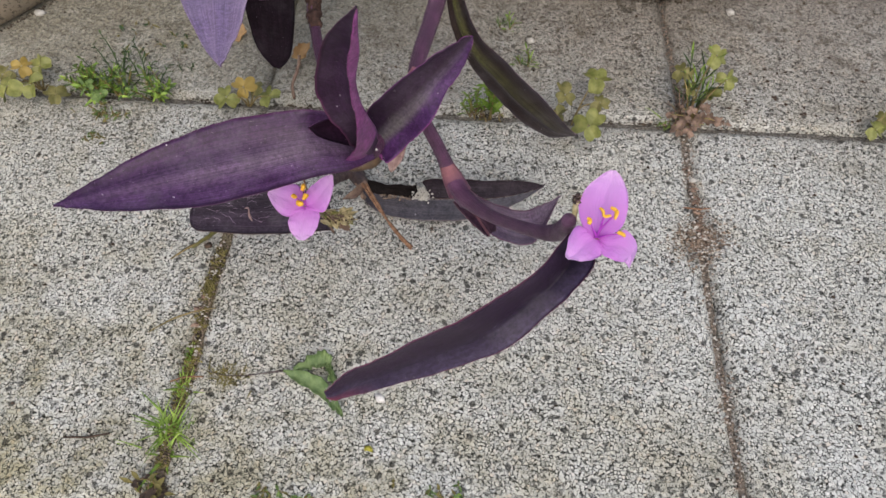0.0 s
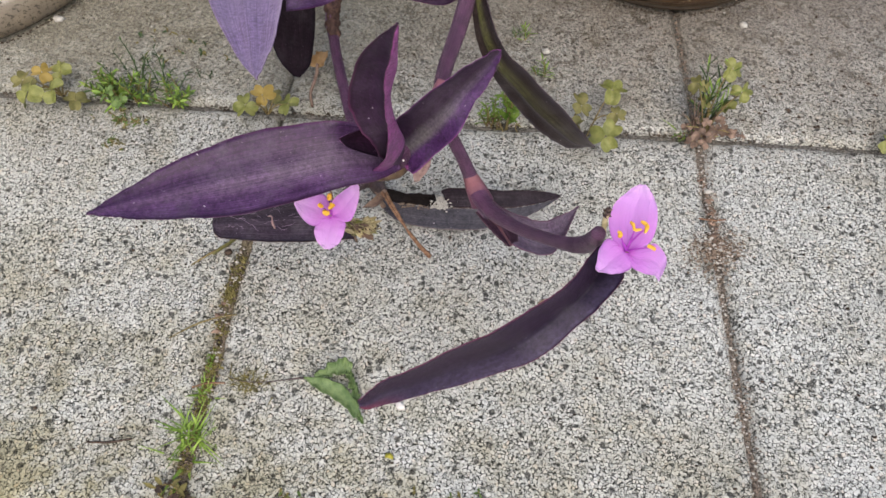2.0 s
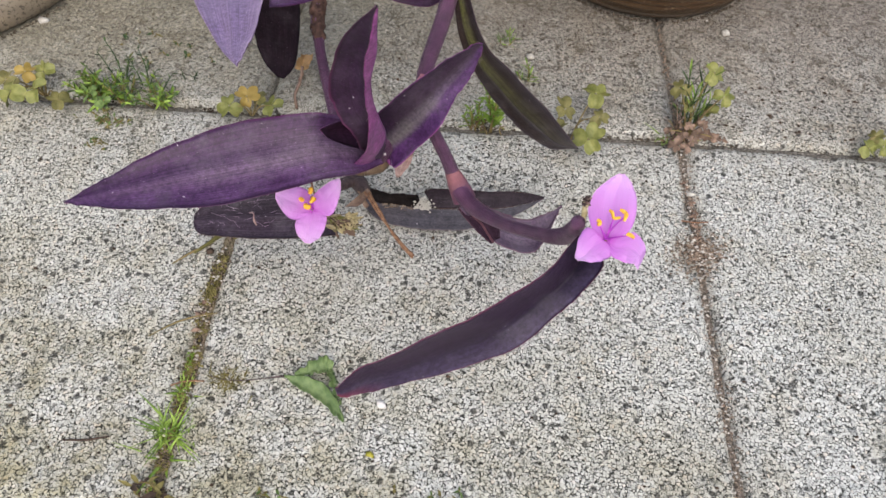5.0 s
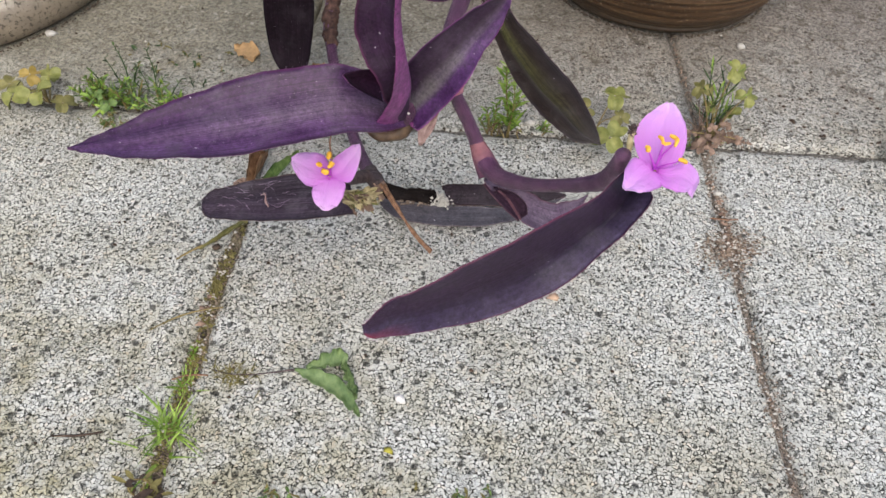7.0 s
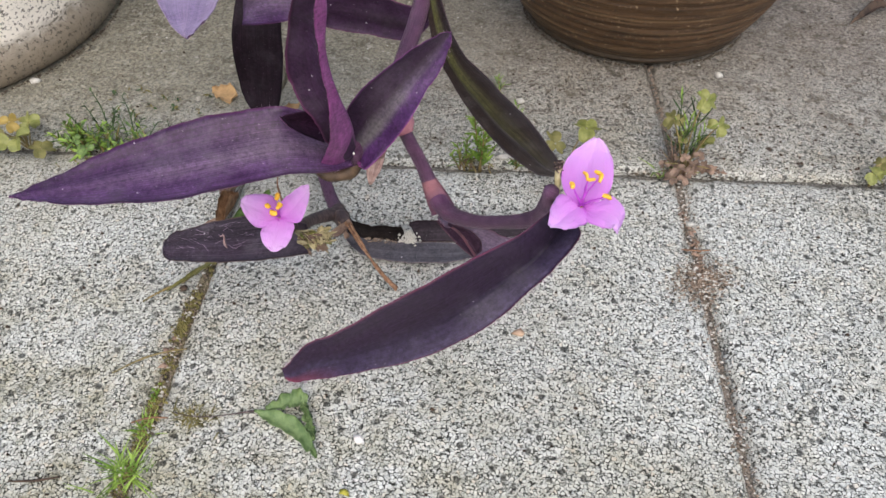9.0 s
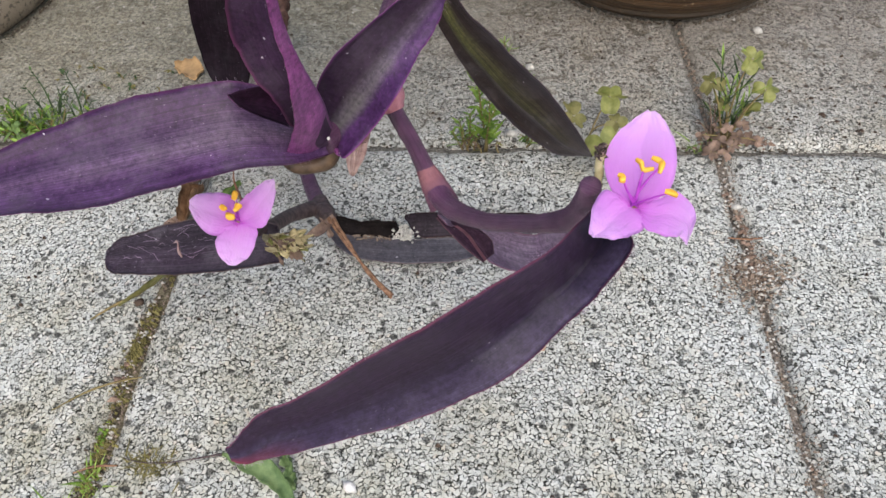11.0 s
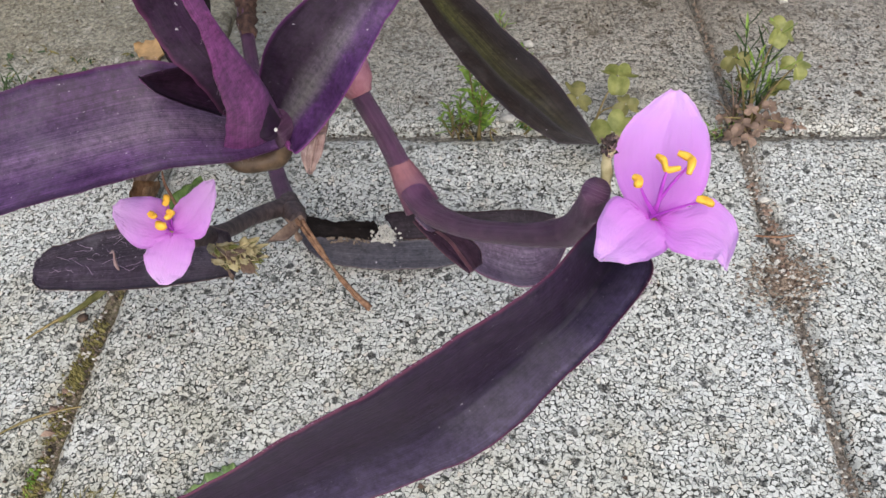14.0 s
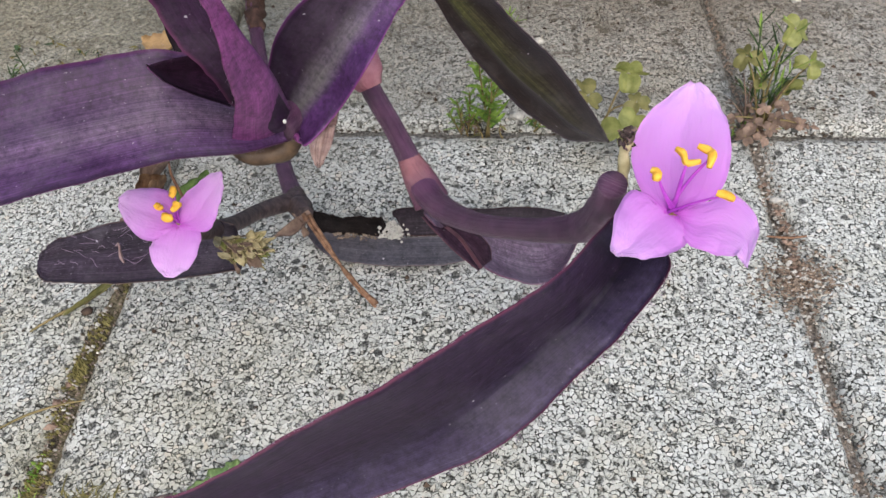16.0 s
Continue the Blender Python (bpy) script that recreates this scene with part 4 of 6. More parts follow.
leaf(old_leaf, [((-0.0012, 0.2550, 0.0090), (-0.0004, 0.2550, 0.0066), (0.0006, 0.2518, 0.0038)), ((-0.0014, 0.2556, 0.0118), (0.0004, 0.2556, 0.0080), (0.0016, 0.2521, 0.0038)), ((0.0088, 0.2578, 0.0118), (0.0092, 0.2572, 0.0078), (0.0097, 0.2530, 0.0038)), ((0.0160, 0.2590, 0.0112), (0.0160, 0.2582, 0.0074), (0.0160, 0.2538, 0.0038)),
                ((0.0240, 0.2612, 0.0085), (0.0240, 0.2600, 0.0060), (0.0240, 0.2548, 0.0038)), ((0.0340, 0.2632, 0.0080), (0.0340, 0.2615, 0.0055), (0.0335, 0.2572, 0.0036)), ((0.0435, 0.2645, 0.0070), (0.0437, 0.2635, 0.0050), (0.0440, 0.2614, 0.0036)), ((0.0508, 0.2660, 0.0038), (0.0508, 0.2658, 0.0036), (0.0508, 0.2656, 0.0034))],
     GREY_BACK, TORN_DARK, "dark upturned half of the old leaf", name="leaf_half", n_len=48, n_half=5, thick=0.0005, bulge=0.05, ripple=0.0003, seed=28)

# leaves at the back, near the pots
leaf(plant, [two((-0.096, 0.285, 0.104), (-0.064, 0.280, 0.116), 0.1), two((-0.0840, 0.2530, 0.1150), (-0.0530, 0.2470, 0.1250), 0.1), two((-0.0700, 0.2260, 0.1255), (-0.0472, 0.2210, 0.1315), 0.08),
             two((-0.0592, 0.2090, 0.1298), (-0.0450, 0.2048, 0.1344), 0.06), two((-0.0520, 0.1978, 0.1340), (-0.0446, 0.1952, 0.1364), 0.04), two((-0.0450, 0.1893, 0.1373), (-0.0447, 0.1891, 0.1374), 0.0)],
     PALE, UNDER, "pale violet leaf with a pointed tip", n_len=40, n_half=7, ripple=0.0002, seed=19)
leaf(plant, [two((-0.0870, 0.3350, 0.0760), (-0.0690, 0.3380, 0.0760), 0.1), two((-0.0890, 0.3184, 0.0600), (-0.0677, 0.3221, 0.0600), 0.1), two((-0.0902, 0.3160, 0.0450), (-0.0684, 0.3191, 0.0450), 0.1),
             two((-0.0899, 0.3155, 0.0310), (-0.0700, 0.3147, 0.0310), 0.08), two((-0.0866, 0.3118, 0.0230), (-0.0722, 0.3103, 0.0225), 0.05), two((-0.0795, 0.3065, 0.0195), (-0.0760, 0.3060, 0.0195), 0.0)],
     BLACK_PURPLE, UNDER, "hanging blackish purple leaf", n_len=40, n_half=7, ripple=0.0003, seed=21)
leaf(plant, [two((-0.0400, 0.3000, 0.1080), (-0.0440, 0.2880, 0.0880), 0.1), two((-0.0464, 0.2833, 0.1040), (-0.0466, 0.2785, 0.0900), 0.1), two((-0.0560, 0.2790, 0.1060), (-0.0543, 0.2693, 0.0930), 0.1), two((-0.0625, 0.2732, 0.1010), (-0.0613, 0.2644, 0.0950), 0.1)],
     PURPLE, UNDER, "purple leaf with a broken-off end", n_len=24, n_half=6, ripple=0.0003, seed=23)
leaf(plant, [two((0.0030, 0.3180, 0.0800), (0.0020, 0.3160, 0.0720), 0.1), two((-0.0080, 0.3215, 0.0735), (-0.0100, 0.3199, 0.0585), 0.1), two((-0.0200, 0.3215, 0.0770), (-0.0294, 0.3223, 0.0580), 0.1),
             two((-0.0350, 0.3230, 0.0780), (-0.0457, 0.3225, 0.0600), 0.1), two((-0.0540, 0.3170, 0.0760), (-0.0570, 0.3160, 0.0680), 0.05), two((-0.066, 0.309, 0.075), (-0.066, 0.309, 0.0745), 0.0)],
     PURPLE_DEEP, UNDER, "dark purple leaf reaching sideways", n_len=36, n_half=6, ripple=0.0003, seed=25)
for k, (dx, dz) in enumerate(((0.0, 0.0), (0.0018, -0.0004))):
    tube("twig", plant, [(-0.0265 + dx, 0.2450, 0.0190), (-0.0190 + dx * 0.6, 0.2380, 0.0130 + dz), (-0.0100 - dx * 0.5, 0.2310, 0.0070 + dz), (-0.0030, 0.2262 - dx * 0.4, 0.0022)], [0.0007, 0.00055, 0.0005, 0.0009 - 0.0004 * k], TWIG, "dry tan flower stalk lying on the slab", lump=0.6, count=26, sides=7)
leaf(plant, [two((-0.0290, 0.2440, 0.0205), (-0.0270, 0.2425, 0.0190), 0.3), two((-0.0275, 0.2420, 0.0175), (-0.0240, 0.2395, 0.0165), 0.3), two((-0.0262, 0.2405, 0.0145), (-0.0258, 0.2400, 0.0142), 0.0)], LITTER, DRY, "papery brown scale at the twig", name="bract", n_len=12, n_half=4, thick=0.0003, ripple=0.0004, seed=71)
leaf(plant, [two((-0.0255, 0.2470, 0.0190), (-0.0235, 0.2450, 0.0185), 0.3), two((-0.0300, 0.2395, 0.0200), (-0.0275, 0.2380, 0.0180), 0.3), two((-0.0330, 0.2360, 0.0190), (-0.0328, 0.2358, 0.0188), 0.0)], LITTER, DRY, "papery brown scale at the twig", name="bract", n_len=12, n_half=4, thick=0.0003, ripple=0.0004, seed=72)


tube("withered_bract", plant, [(-0.0640, 0.2120, 0.0395), (-0.0618, 0.2105, 0.0415), (-0.0612, 0.2085, 0.0402), (-0.0600, 0.2068, 0.0392)], [0.0002, 0.0004, 0.0005, 0.0002], PAPER, "curled dry crumb stuck to the leaf", lump=1.2, count=16, sides=8)
tube("twig", plant, [(-0.0332, 0.2010, 0.0700), (-0.0334, 0.2004, 0.0780), (-0.0326, 0.2000, 0.0820)], [0.00035, 0.0003, 0.0002], TWIG, "thin dry thread above the lower flower", count=12, sides=6)


# cobweb and dust threads caught on the dusty leaf
thread_rng = random.Random(66)
for k in range(24):
    f = thread_rng.uniform(0.05, 0.95)
    x0, y0 = -0.0480 - 0.034 * f, 0.2060 + thread_rng.uniform(0.0, 0.011)
    reach, turn = thread_rng.uniform(0.002, 0.007), thread_rng.uniform(-0.9, 0.9)
    run = []
    for q in range(4):
        x1 = x0 + reach * (q / 3 - 0.5) * math.cos(turn)
        y1 = y0 + reach * (q / 3 - 0.5) * math.sin(turn) * 0.7 + thread_rng.uniform(-0.0004, 0.0004)
        run.append((x1, y1, 0.0435 + 0.20 * (x1 + 0.048) + 0.22 * (y1 - 0.2120) + thread_rng.uniform(0.0, 0.0007)))
    tube("thread", plant, run, [0.00003, 0.00005, 0.00005, 0.00002], HAIR, "fine pale dust thread", count=10, sides=5)


# ---- flowers ----
def flower(at, face, petals, anthers, reach, heart, label, seed):
    """An open three-petalled flower; petals and anthers in millimetres in the plane across its axis."""
    rng = random.Random(seed)
    n = V(face).normalized()
    x = V((0, 1, 0)).cross(n).normalized()
    y = n.cross(x)
    c = V(at)

    def place(p, lift=0.0):
        return c + (x * p[0] + y * p[1] + n * ((p[2] if len(p) > 2 else 0.0) + lift)) * 0.001

    fl = mesh_object("flower", *lathe_on(place, [(0.4, -5.0), (1.6, -3.2), (2.0, -1.6), (1.3, -0.4), (0.3, 0.0)]), DRY if heart else OXALIS_STALK, plant, label)
    for k, rows in enumerate(petals):
        r3 = []
        for i, (a, b) in enumerate(rows):
            f = i / (len(rows) - 1)
            lift = 0.2 + 0.9 * f**1.3
            m = ((a[0] + b[0]) / 2, (a[1] + b[1]) / 2)
            r3.append((place(a, lift + 0.5 * f), place(m, lift - 0.5 + 0.6 * f), place(b, lift + 0.5 * f)))
        verts, faces, index, uvs = blade_data(r3, n_len=28, n_half=7, thick=0.00025, bulge=-0.06, ripple=0.00030, seed=seed + k)
        mesh_object("petal", verts, faces, [PETAL, PETAL], fl, "pink crinkled petal", index, uvs)
    for i, p in enumerate(anthers):
        root = place((0.5 * math.cos(i * 1.1), 0.5 * math.sin(i * 1.1) + 0.4), 0.3)
        line = [place((*q, reach + rng.uniform(-0.3, 0.3))) for q in p]
        tip = line[len(line) // 2]
        for _ in range(2 if len(p) > 3 else 1):
            bend = root.lerp(tip, 0.5) + n * 0.0006 + x * rng.uniform(-0.0006, 0.0006)
            tube("filament", fl, [root, bend, tip], [0.00024, 0.00018, 0.00013], FILAMENT, "thin purple stalk", count=10, sides=6)
            root += x * rng.uniform(-0.0006, 0.0006)
        tube("anther", fl, line, [w * (1.0 if heart else 1.5) for w in (0.00036, 0.00056, 0.00050, 0.00052, 0.00034)], ANTHER, "yellow pollen sac", count=18, sides=9, lump=0.7)
    return fl


def lathe_on(place, profile, sides=12):
    verts, faces = [], []
    for r, z in profile:
        for s in range(sides):
            a = 2 * math.pi * s / sides
            verts.append(place((r * math.cos(a), r * math.sin(a)), z))
    for i in range(len(profile) - 1):
        for s in range(sides):
            a, b = i * sides + s, i * sides + (s + 1) % sides
            faces.append((a, b, b + sides, a + sides))
    faces += [tuple(range(sides))[::-1], tuple(range((len(profile) - 1) * sides, len(profile) * sides))]
    return verts, faces


FACE = (-0.1, -0.35, 0.93)
flower((0.0581, 0.1630, 0.1144), FACE,
       [[((-1.0, 0.2), (1.0, 0.2)), ((-4.0, 3.6), (5.6, 2.6)), ((-5.0, 8.8), (7.4, 6.6)), ((-3.5, 13.3), (7.6, 11.6)), ((-0.9, 16.0), (6.8, 14.7)), ((1.0, 17.7), (5.6, 16.9)), ((2.9, 18.6), (4.2, 18.5))],
        [((-0.8, 0.8), (0.8, -0.6)), ((-4.8, 3.4), (1.8, -3.6)), ((-7.1, 0.4), (-0.6, -5.7)), ((-7.6, -2.8), (-3.0, -6.2)), ((-7.9, -5.0), (-5.9, -6.2)), ((-7.5, -5.8), (-6.9, -6.1))],
        [((0.6, 0.8), (0.2, -0.8)), ((4.2, 1.6), (1.7, -4.2)), ((7.1, 2.6), (4.2, -5.4)), ((9.6, 0.4), (6.2, -5.9)), ((10.3, -2.6), (7.4, -6.2)), ((9.2, -5.8), (8.0, -7.0)), ((8.3, -7.4), (8.2, -7.5))]],
       [[(-2.8, 4.3), (-2.1, 3.9), (-2.0, 3.2), (-2.6, 2.9)], [(0.4, 7.1), (1.1, 6.1), (1.5, 4.9), (3.2, 5.2)], [(3.0, 7.4), (4.4, 6.6), (4.7, 5.8), (4.1, 4.2)], [(4.9, 0.9), (6.0, 0.5), (6.9, -0.1)]], 5.0, True, "open pink three-petalled flower with yellow stamens", 31)
flower((-0.0330, 0.1950, 0.0690), (0.05, -0.5, 0.86),
       [[((0.4, 1.2), (0.4, -1.0)), ((-2.4, 6.4), (-4.0, -4.0)), ((-6.4, 7.0), (-7.4, -3.6)), ((-10.6, 6.2), (-10.6, -0.8)), ((-12.8, 4.2), (-12.6, 2.2))],
        [((-0.6, 0.8), (1.0, -0.6)), ((-0.2, 4.8), (6.4, -1.0)), ((2.4, 8.4), (8.2, 2.6)), ((5.4, 11.0), (8.8, 6.8)), ((7.8, 12.0), (8.5, 10.8))],
        [((-1.0, -0.2), (1.0, 0.0)), ((-3.6, -2.4), (5.2, -1.2)), ((-4.6, -5.4), (5.6, -5.0)), ((-3.2, -9.0), (4.2, -9.2)), ((-0.2, -11.4), (1.8, -11.3))]],
       [[(-4.3, 3.2), (-3.3, 2.5), (-2.5, 2.9)], [(-1.3, 7.2), (-0.7, 6.2), (-1.2, 5.0)], [(0.6, 4.2), (0.3, 3.0), (-0.5, 2.1)], [(-2.1, 1.4), (-1.2, 0.4), (-0.1, 0.9)]], 3.0, False, "smaller pink flower low over the slab", 41)
head = tube("withered_flower", plant, [(0.0522, 0.1700, 0.1125), (0.0521, 0.1708, 0.1150), (0.0518, 0.1711, 0.1175), (0.0519, 0.1712, 0.1192)], [0.0009, 0.0008, 0.0006, 0.0010], STRAW, "pale withered flower stalk", lump=0.5, sides=12, count=24)
head_rng = random.Random(44)
for k in range(14):
    a = k * 2.4
    base = V((0.0518, 0.1711, 0.1180 + 0.0002 * k))
    way = V((math.cos(a) * 0.7, math.sin(a) * 0.7, head_rng.uniform(0.2, 1.3))).normalized() * head_rng.uniform(0.0010, 0.0021)
    side = way.cross(V((0.3, 0.2, 1))).normalized() * head_rng.uniform(0.0004, 0.0008)
    rows = [two(base - side * 0.6, base + side * 0.6, 0.3), two(base + way * 0.6 - side, base + way * 0.6 + side, 0.4), two(base + way, base + way + side * 0.3, 0.1)]
    leaf(head, rows, (DARK_DEBRIS, LITTER, PAPER, DARK_STEM)[k % 4], DARK_STEM, "shrivelled petal scrap", name="scale", n_len=10, n_half=3, thick=0.0002, ripple=0.0003, seed=140 + k)
calyx_rng = random.Random(45)
for k in range(84):
    base = V((-0.0282, 0.2045, 0.0515)) + V((calyx_rng.uniform(-0.004, 0.005), calyx_rng.uniform(-0.002, 0.002), calyx_rng.uniform(-0.002, 0.002)))
    way = V((calyx_rng.uniform(0.1, 1.0), calyx_rng.uniform(-0.5, 0.3), calyx_rng.uniform(-0.6, 0.3))).normalized() * calyx_rng.uniform(0.0025, 0.0064)
    side = way.cross(V((calyx_rng.uniform(-1, 1), calyx_rng.uniform(-1, 1), 1))).normalized() * calyx_rng.uniform(0.0003, 0.0014)
    rows = [two(base - side * 0.5, base + side * 0.5, 0.2), two(base + way * 0.4 - side, base + way * 0.4 + side, 0.3), two(base + way * 0.8 - side * 0.6, base + way * 0.8 + side * 0.6, 0.2), two(base + way, base + way + side * 0.02, 0.0)]
    leaf(plant, rows, *((OXALIS, OXALIS_STALK) if k % 7 == 0 else (STRAW, SALLOW) if k % 4 < 3 else (WITHERED, STRAW)), "withered calyx scale", name="withered_bract", n_len=12, n_half=3, thick=0.0003, ripple=0.0003, seed=60 + k)


# ---- weeds ----
def oxalis(at, tops, size, label, seed, group="clover weeds"):
    """Creeping wood sorrel: thin stalks, each with three notched leaflets. tops: place, turn in degrees, size and material of each leaf."""
    rng = random.Random(seed)
    weed = empty("wood_sorrel", at, label, "weed", group)
    for x, y, z, spin, big, mat in tops:
        top = V((x, y, z)) - V(at)
        bow = V((rng.uniform(-0.002, 0.002), rng.uniform(-0.001, 0.001), 0.001))
        tube("stalk", weed, [(0, 0, -0.004), V((top.x * 0.4, top.y * 0.4, top.z * 0.6)) + bow, top], [0.0004, 0.00036, 0.00025], OXALIS_STALK, count=9, sides=6)
        s = size * big
        tilt = V((0, 0, 1)).rotation_difference(V((rng.uniform(-0.5, 0.5), -0.35 + rng.uniform(-0.45, 0.35), 1))).to_matrix() @ Matrix.Rotation(radians(spin), 3, "Z")
        verts, faces = [], []
        for q in range(3):
            R = Matrix.Rotation(q * 2.094 + rng.uniform(-0.15, 0.15), 3, "Z")
            droop, fold, grow = rng.uniform(0.05, 0.55), rng.uniform(0.15, 0.7), rng.uniform(0.78, 1.1)
            o = len(verts)
            for i in range(9):
                f = i / 8
                w = 0.56 * math.sqrt(max(0.0, 1 - ((f - 0.60) / 0.62) ** 2))
                for j in range(-4, 5):
                    u = j / 4
                    notch = 0.20 * (1 - abs(u)) ** 1.6 + 0.16 * max(0.0, abs(u) - 0.55)
                    p = V((u * w, 0.06 + f - notch * f**4, fold * abs(u) * w - droop * f * f + 0.02 * math.sin(7 * f + 5 * u + seed)))
                    verts.append(top + tilt @ (R @ (p * s * grow)))
            for i in range(8):
                for j in range(8):
                    v = o + i * 9 + j
                    faces.append((v, v + 1, v + 10, v + 9))
        mesh_object("clover_leaf", verts, faces, mat, weed)
    return weed


def sprigs(at, stems, leaf_len, label, seed, mats, turn=0.9, wide=0.09, name="leafy_weed", stalk=None):
    """A weed of crooked stems set all round with narrow curved leaves. stems: the tip of each stem and its leaf count."""
    rng = random.Random(seed)
    weed = empty(name, at, label, "weed", "leafy weeds in the joints")
    sv, sf, lv, lf = [], [], [[] for _ in mats], [[] for _ in mats]
    for x, y, z, count in stems:
        tip = V((x, y, z)) - V(at)
        root = V((tip.x * 0.3 + rng.gauss(0, 0.0012), tip.y * 0.2 + rng.gauss(0, 0.0006), -0.003))
        mid = root.lerp(tip, 0.5) + V((rng.gauss(0, 0.0008), rng.gauss(0, 0.0008), 0.12 * tip.z))
        v, f = tube_data([root, mid, tip], [0.0004, 0.0003, 0.00015], sides=5, count=9)
        o = len(sv)
        sv += v
        sf += [tuple(i + o for i in q) for q in f]
        line = spline([root, mid, tip], 30)
        for c in range(count):
            g = 0.18 + 0.80 * c / max(1, count - 1)
            p = line[int(g * 29)]
            t = (line[min(29, int(g * 29) + 1)] - line[max(0, int(g * 29) - 1)]).normalized()
            a = c * 2.4 + rng.uniform(-0.5, 0.5)
            e = t.orthogonal().normalized()
            out = e * math.cos(a) + t.cross(e) * math.sin(a)
            d = (out * turn + t * rng.uniform(0.35, 0.9)).normalized()
            side = d.cross(t).normalized()
            l = leaf_len * rng.uniform(0.6, 1.15) * (1.15 - 0.55 * g)
            w = leaf_len * wide * rng.uniform(0.8, 1.2)
            curl = rng.uniform(-0.25, 0.35)
            k = rng.randrange(len(mats))
            o = len(lv[k])
            for i in range(6):
                q = i / 5
                m = p + d * l * q + (t * curl - V((0, 0, 0.10))) * l * q * q
                h = side * w * (0.5 + 0.9 * q - 1.35 * q**3)
                lv[k] += [m - h, m - side.cross(d) * w * 0.35, m + h]
            for i in range(5):
                for j in range(2):
                    b = o + i * 3 + j
                    lf[k].append((b, b + 1, b + 4, b + 3))
    tagged(mesh_object("stalk", sv, sf, stalk or OXALIS_STALK, weed), kind="stuff")
    for k, m in enumerate(mats):
        if lv[k]:
            tagged(mesh_object("foliage", lv[k], lf[k], m, weed), kind="stuff")
    return weed


def blades(rng, count, spread, height, width=0.0009, lean=0.6):
    verts, faces = [], []
    for _ in range(count):
        a, h = rng.uniform(0, 6.28), height * rng.uniform(0.4, 1.0)
        base = V((rng.gauss(0, spread), rng.gauss(0, spread * 0.5), -0.004))
        out = V((math.cos(a), math.sin(a), 0))
        side = V((-math.sin(a), math.cos(a), 0)) * width * rng.uniform(0.6, 1.2)
        l = lean * rng.uniform(0.3, 1.3)
        o = len(verts)
        for i in range(6):
            f = i / 5
            p = base + out * h * l * f**1.6 + V((0, 0, h * (f - 0.35 * l * f * f)))
            w = side * (1 - f**2) * 0.5
            verts += [p - w, p + V((0, 0, width * 0.15)), p + w]
        for i in range(5):
            for j in range(2):
                v = o + i * 3 + j
                faces.append((v, v + 1, v + 4, v + 3))
    return verts, faces


def tuft(at, count, spread, height, label, seed, width=0.0009, lean=0.6):
    weed = empty("grass_tuft", at, label, "grass", "grass tufts in the joints")
    tagged(mesh_object("foliage", *blades(random.Random(seed), count, spread, height, width, lean), GRASS, weed), kind="stuff")
    return weed


def leafy(at, count, spread, height, leaf_size, label, seed, mats, lean=0.8, name="leafy_weed", narrow=1.0):
    """A low weed: crooked thin stems, each with small pointed leaves along it."""
    rng = random.Random(seed)
    weed = empty(name, at, label, "weed", "leafy weeds in the joints")
    verts, faces = [], []
    lv, lf = [[] for _ in mats], [[] for _ in mats]
    for _ in range(count):
        a, h = rng.uniform(0, 6.28), height * rng.uniform(0.45, 1.0)
        base = V((rng.gauss(0, spread), rng.gauss(0, spread * 0.45), -0.004))
        out = V((math.cos(a), math.sin(a) * 0.7, 0)) * h * lean * rng.uniform(0.3, 1.2)
        pts = [base, base + out * 0.35 + V((rng.gauss(0, 0.001), rng.gauss(0, 0.001), h * 0.55 + 0.002)), base + out + V((0, 0, h * rng.uniform(0.7, 1.0) + 0.004))]
        v, f = tube_data(pts, [0.00035, 0.0003, 0.00018], sides=5, count=7)
        o = len(verts)
        verts += v
        faces += [tuple(i + o for i in q) for q in f]
        line = spline(pts, 12)
        for _ in range(rng.randint(4, 7)):
            p = line[rng.randint(3, 11)]
            k = rng.randrange(len(mats))
            b = rng.uniform(0, 6.28)
            d = V((math.cos(b), math.sin(b), rng.uniform(-0.2, 0.9))).normalized()
            side = d.cross(V((rng.uniform(-0.4, 0.4), rng.uniform(-0.4, 0.4), 1))).normalized()
            up = side.cross(d)
            l, w = leaf_size * rng.uniform(0.5, 1.2), leaf_size * rng.uniform(0.14, 0.26) * narrow
            o = len(lv[k])
            for i in range(5):
                q = i / 4
                c = p + d * l * q - up * l * 0.35 * q * q * rng.uniform(0.4, 1.2)
                s = side * w * math.sin(math.pi * (0.08 + 0.90 * q)) * rng.uniform(0.8, 1.2)
                lv[k] += [c - s + up * w * 0.3, c, c + s + up * w * 0.3]
            for i in range(4):
                for j in range(2):
                    e = o + i * 3 + j
                    lf[k].append((e, e + 1, e + 4, e + 3))
    tagged(mesh_object("stalk", verts, faces, OXALIS_STALK, weed), kind="stuff")
    for k, m in enumerate(mats):
        tagged(mesh_object("foliage", lv[k], lf[k], m, weed), kind="stuff")
    return weed


def pebble(at, size, mat, label, seed, flat=0.6):
    bm = bmesh.new()
    bmesh.ops.create_icosphere(bm, subdivisions=1, radius=1)
    for v in bm.verts:
        v.co *= 1 + 0.75 * noise.noise(v.co * 1.3 + V((seed * 3.1, 0, 0)))
        v.co = V((v.co.x * size, v.co.y * size * 0.8, v.co.z * size * flat))
    ob = part("pebble", bm, mat, None)
    ob.location = (at[0], at[1], size * flat * 0.55)
    return tagged(ob, label, "pebble")


Y, O, S, B = OXALIS, OXALIS_OLD, SALLOW, WITHERED
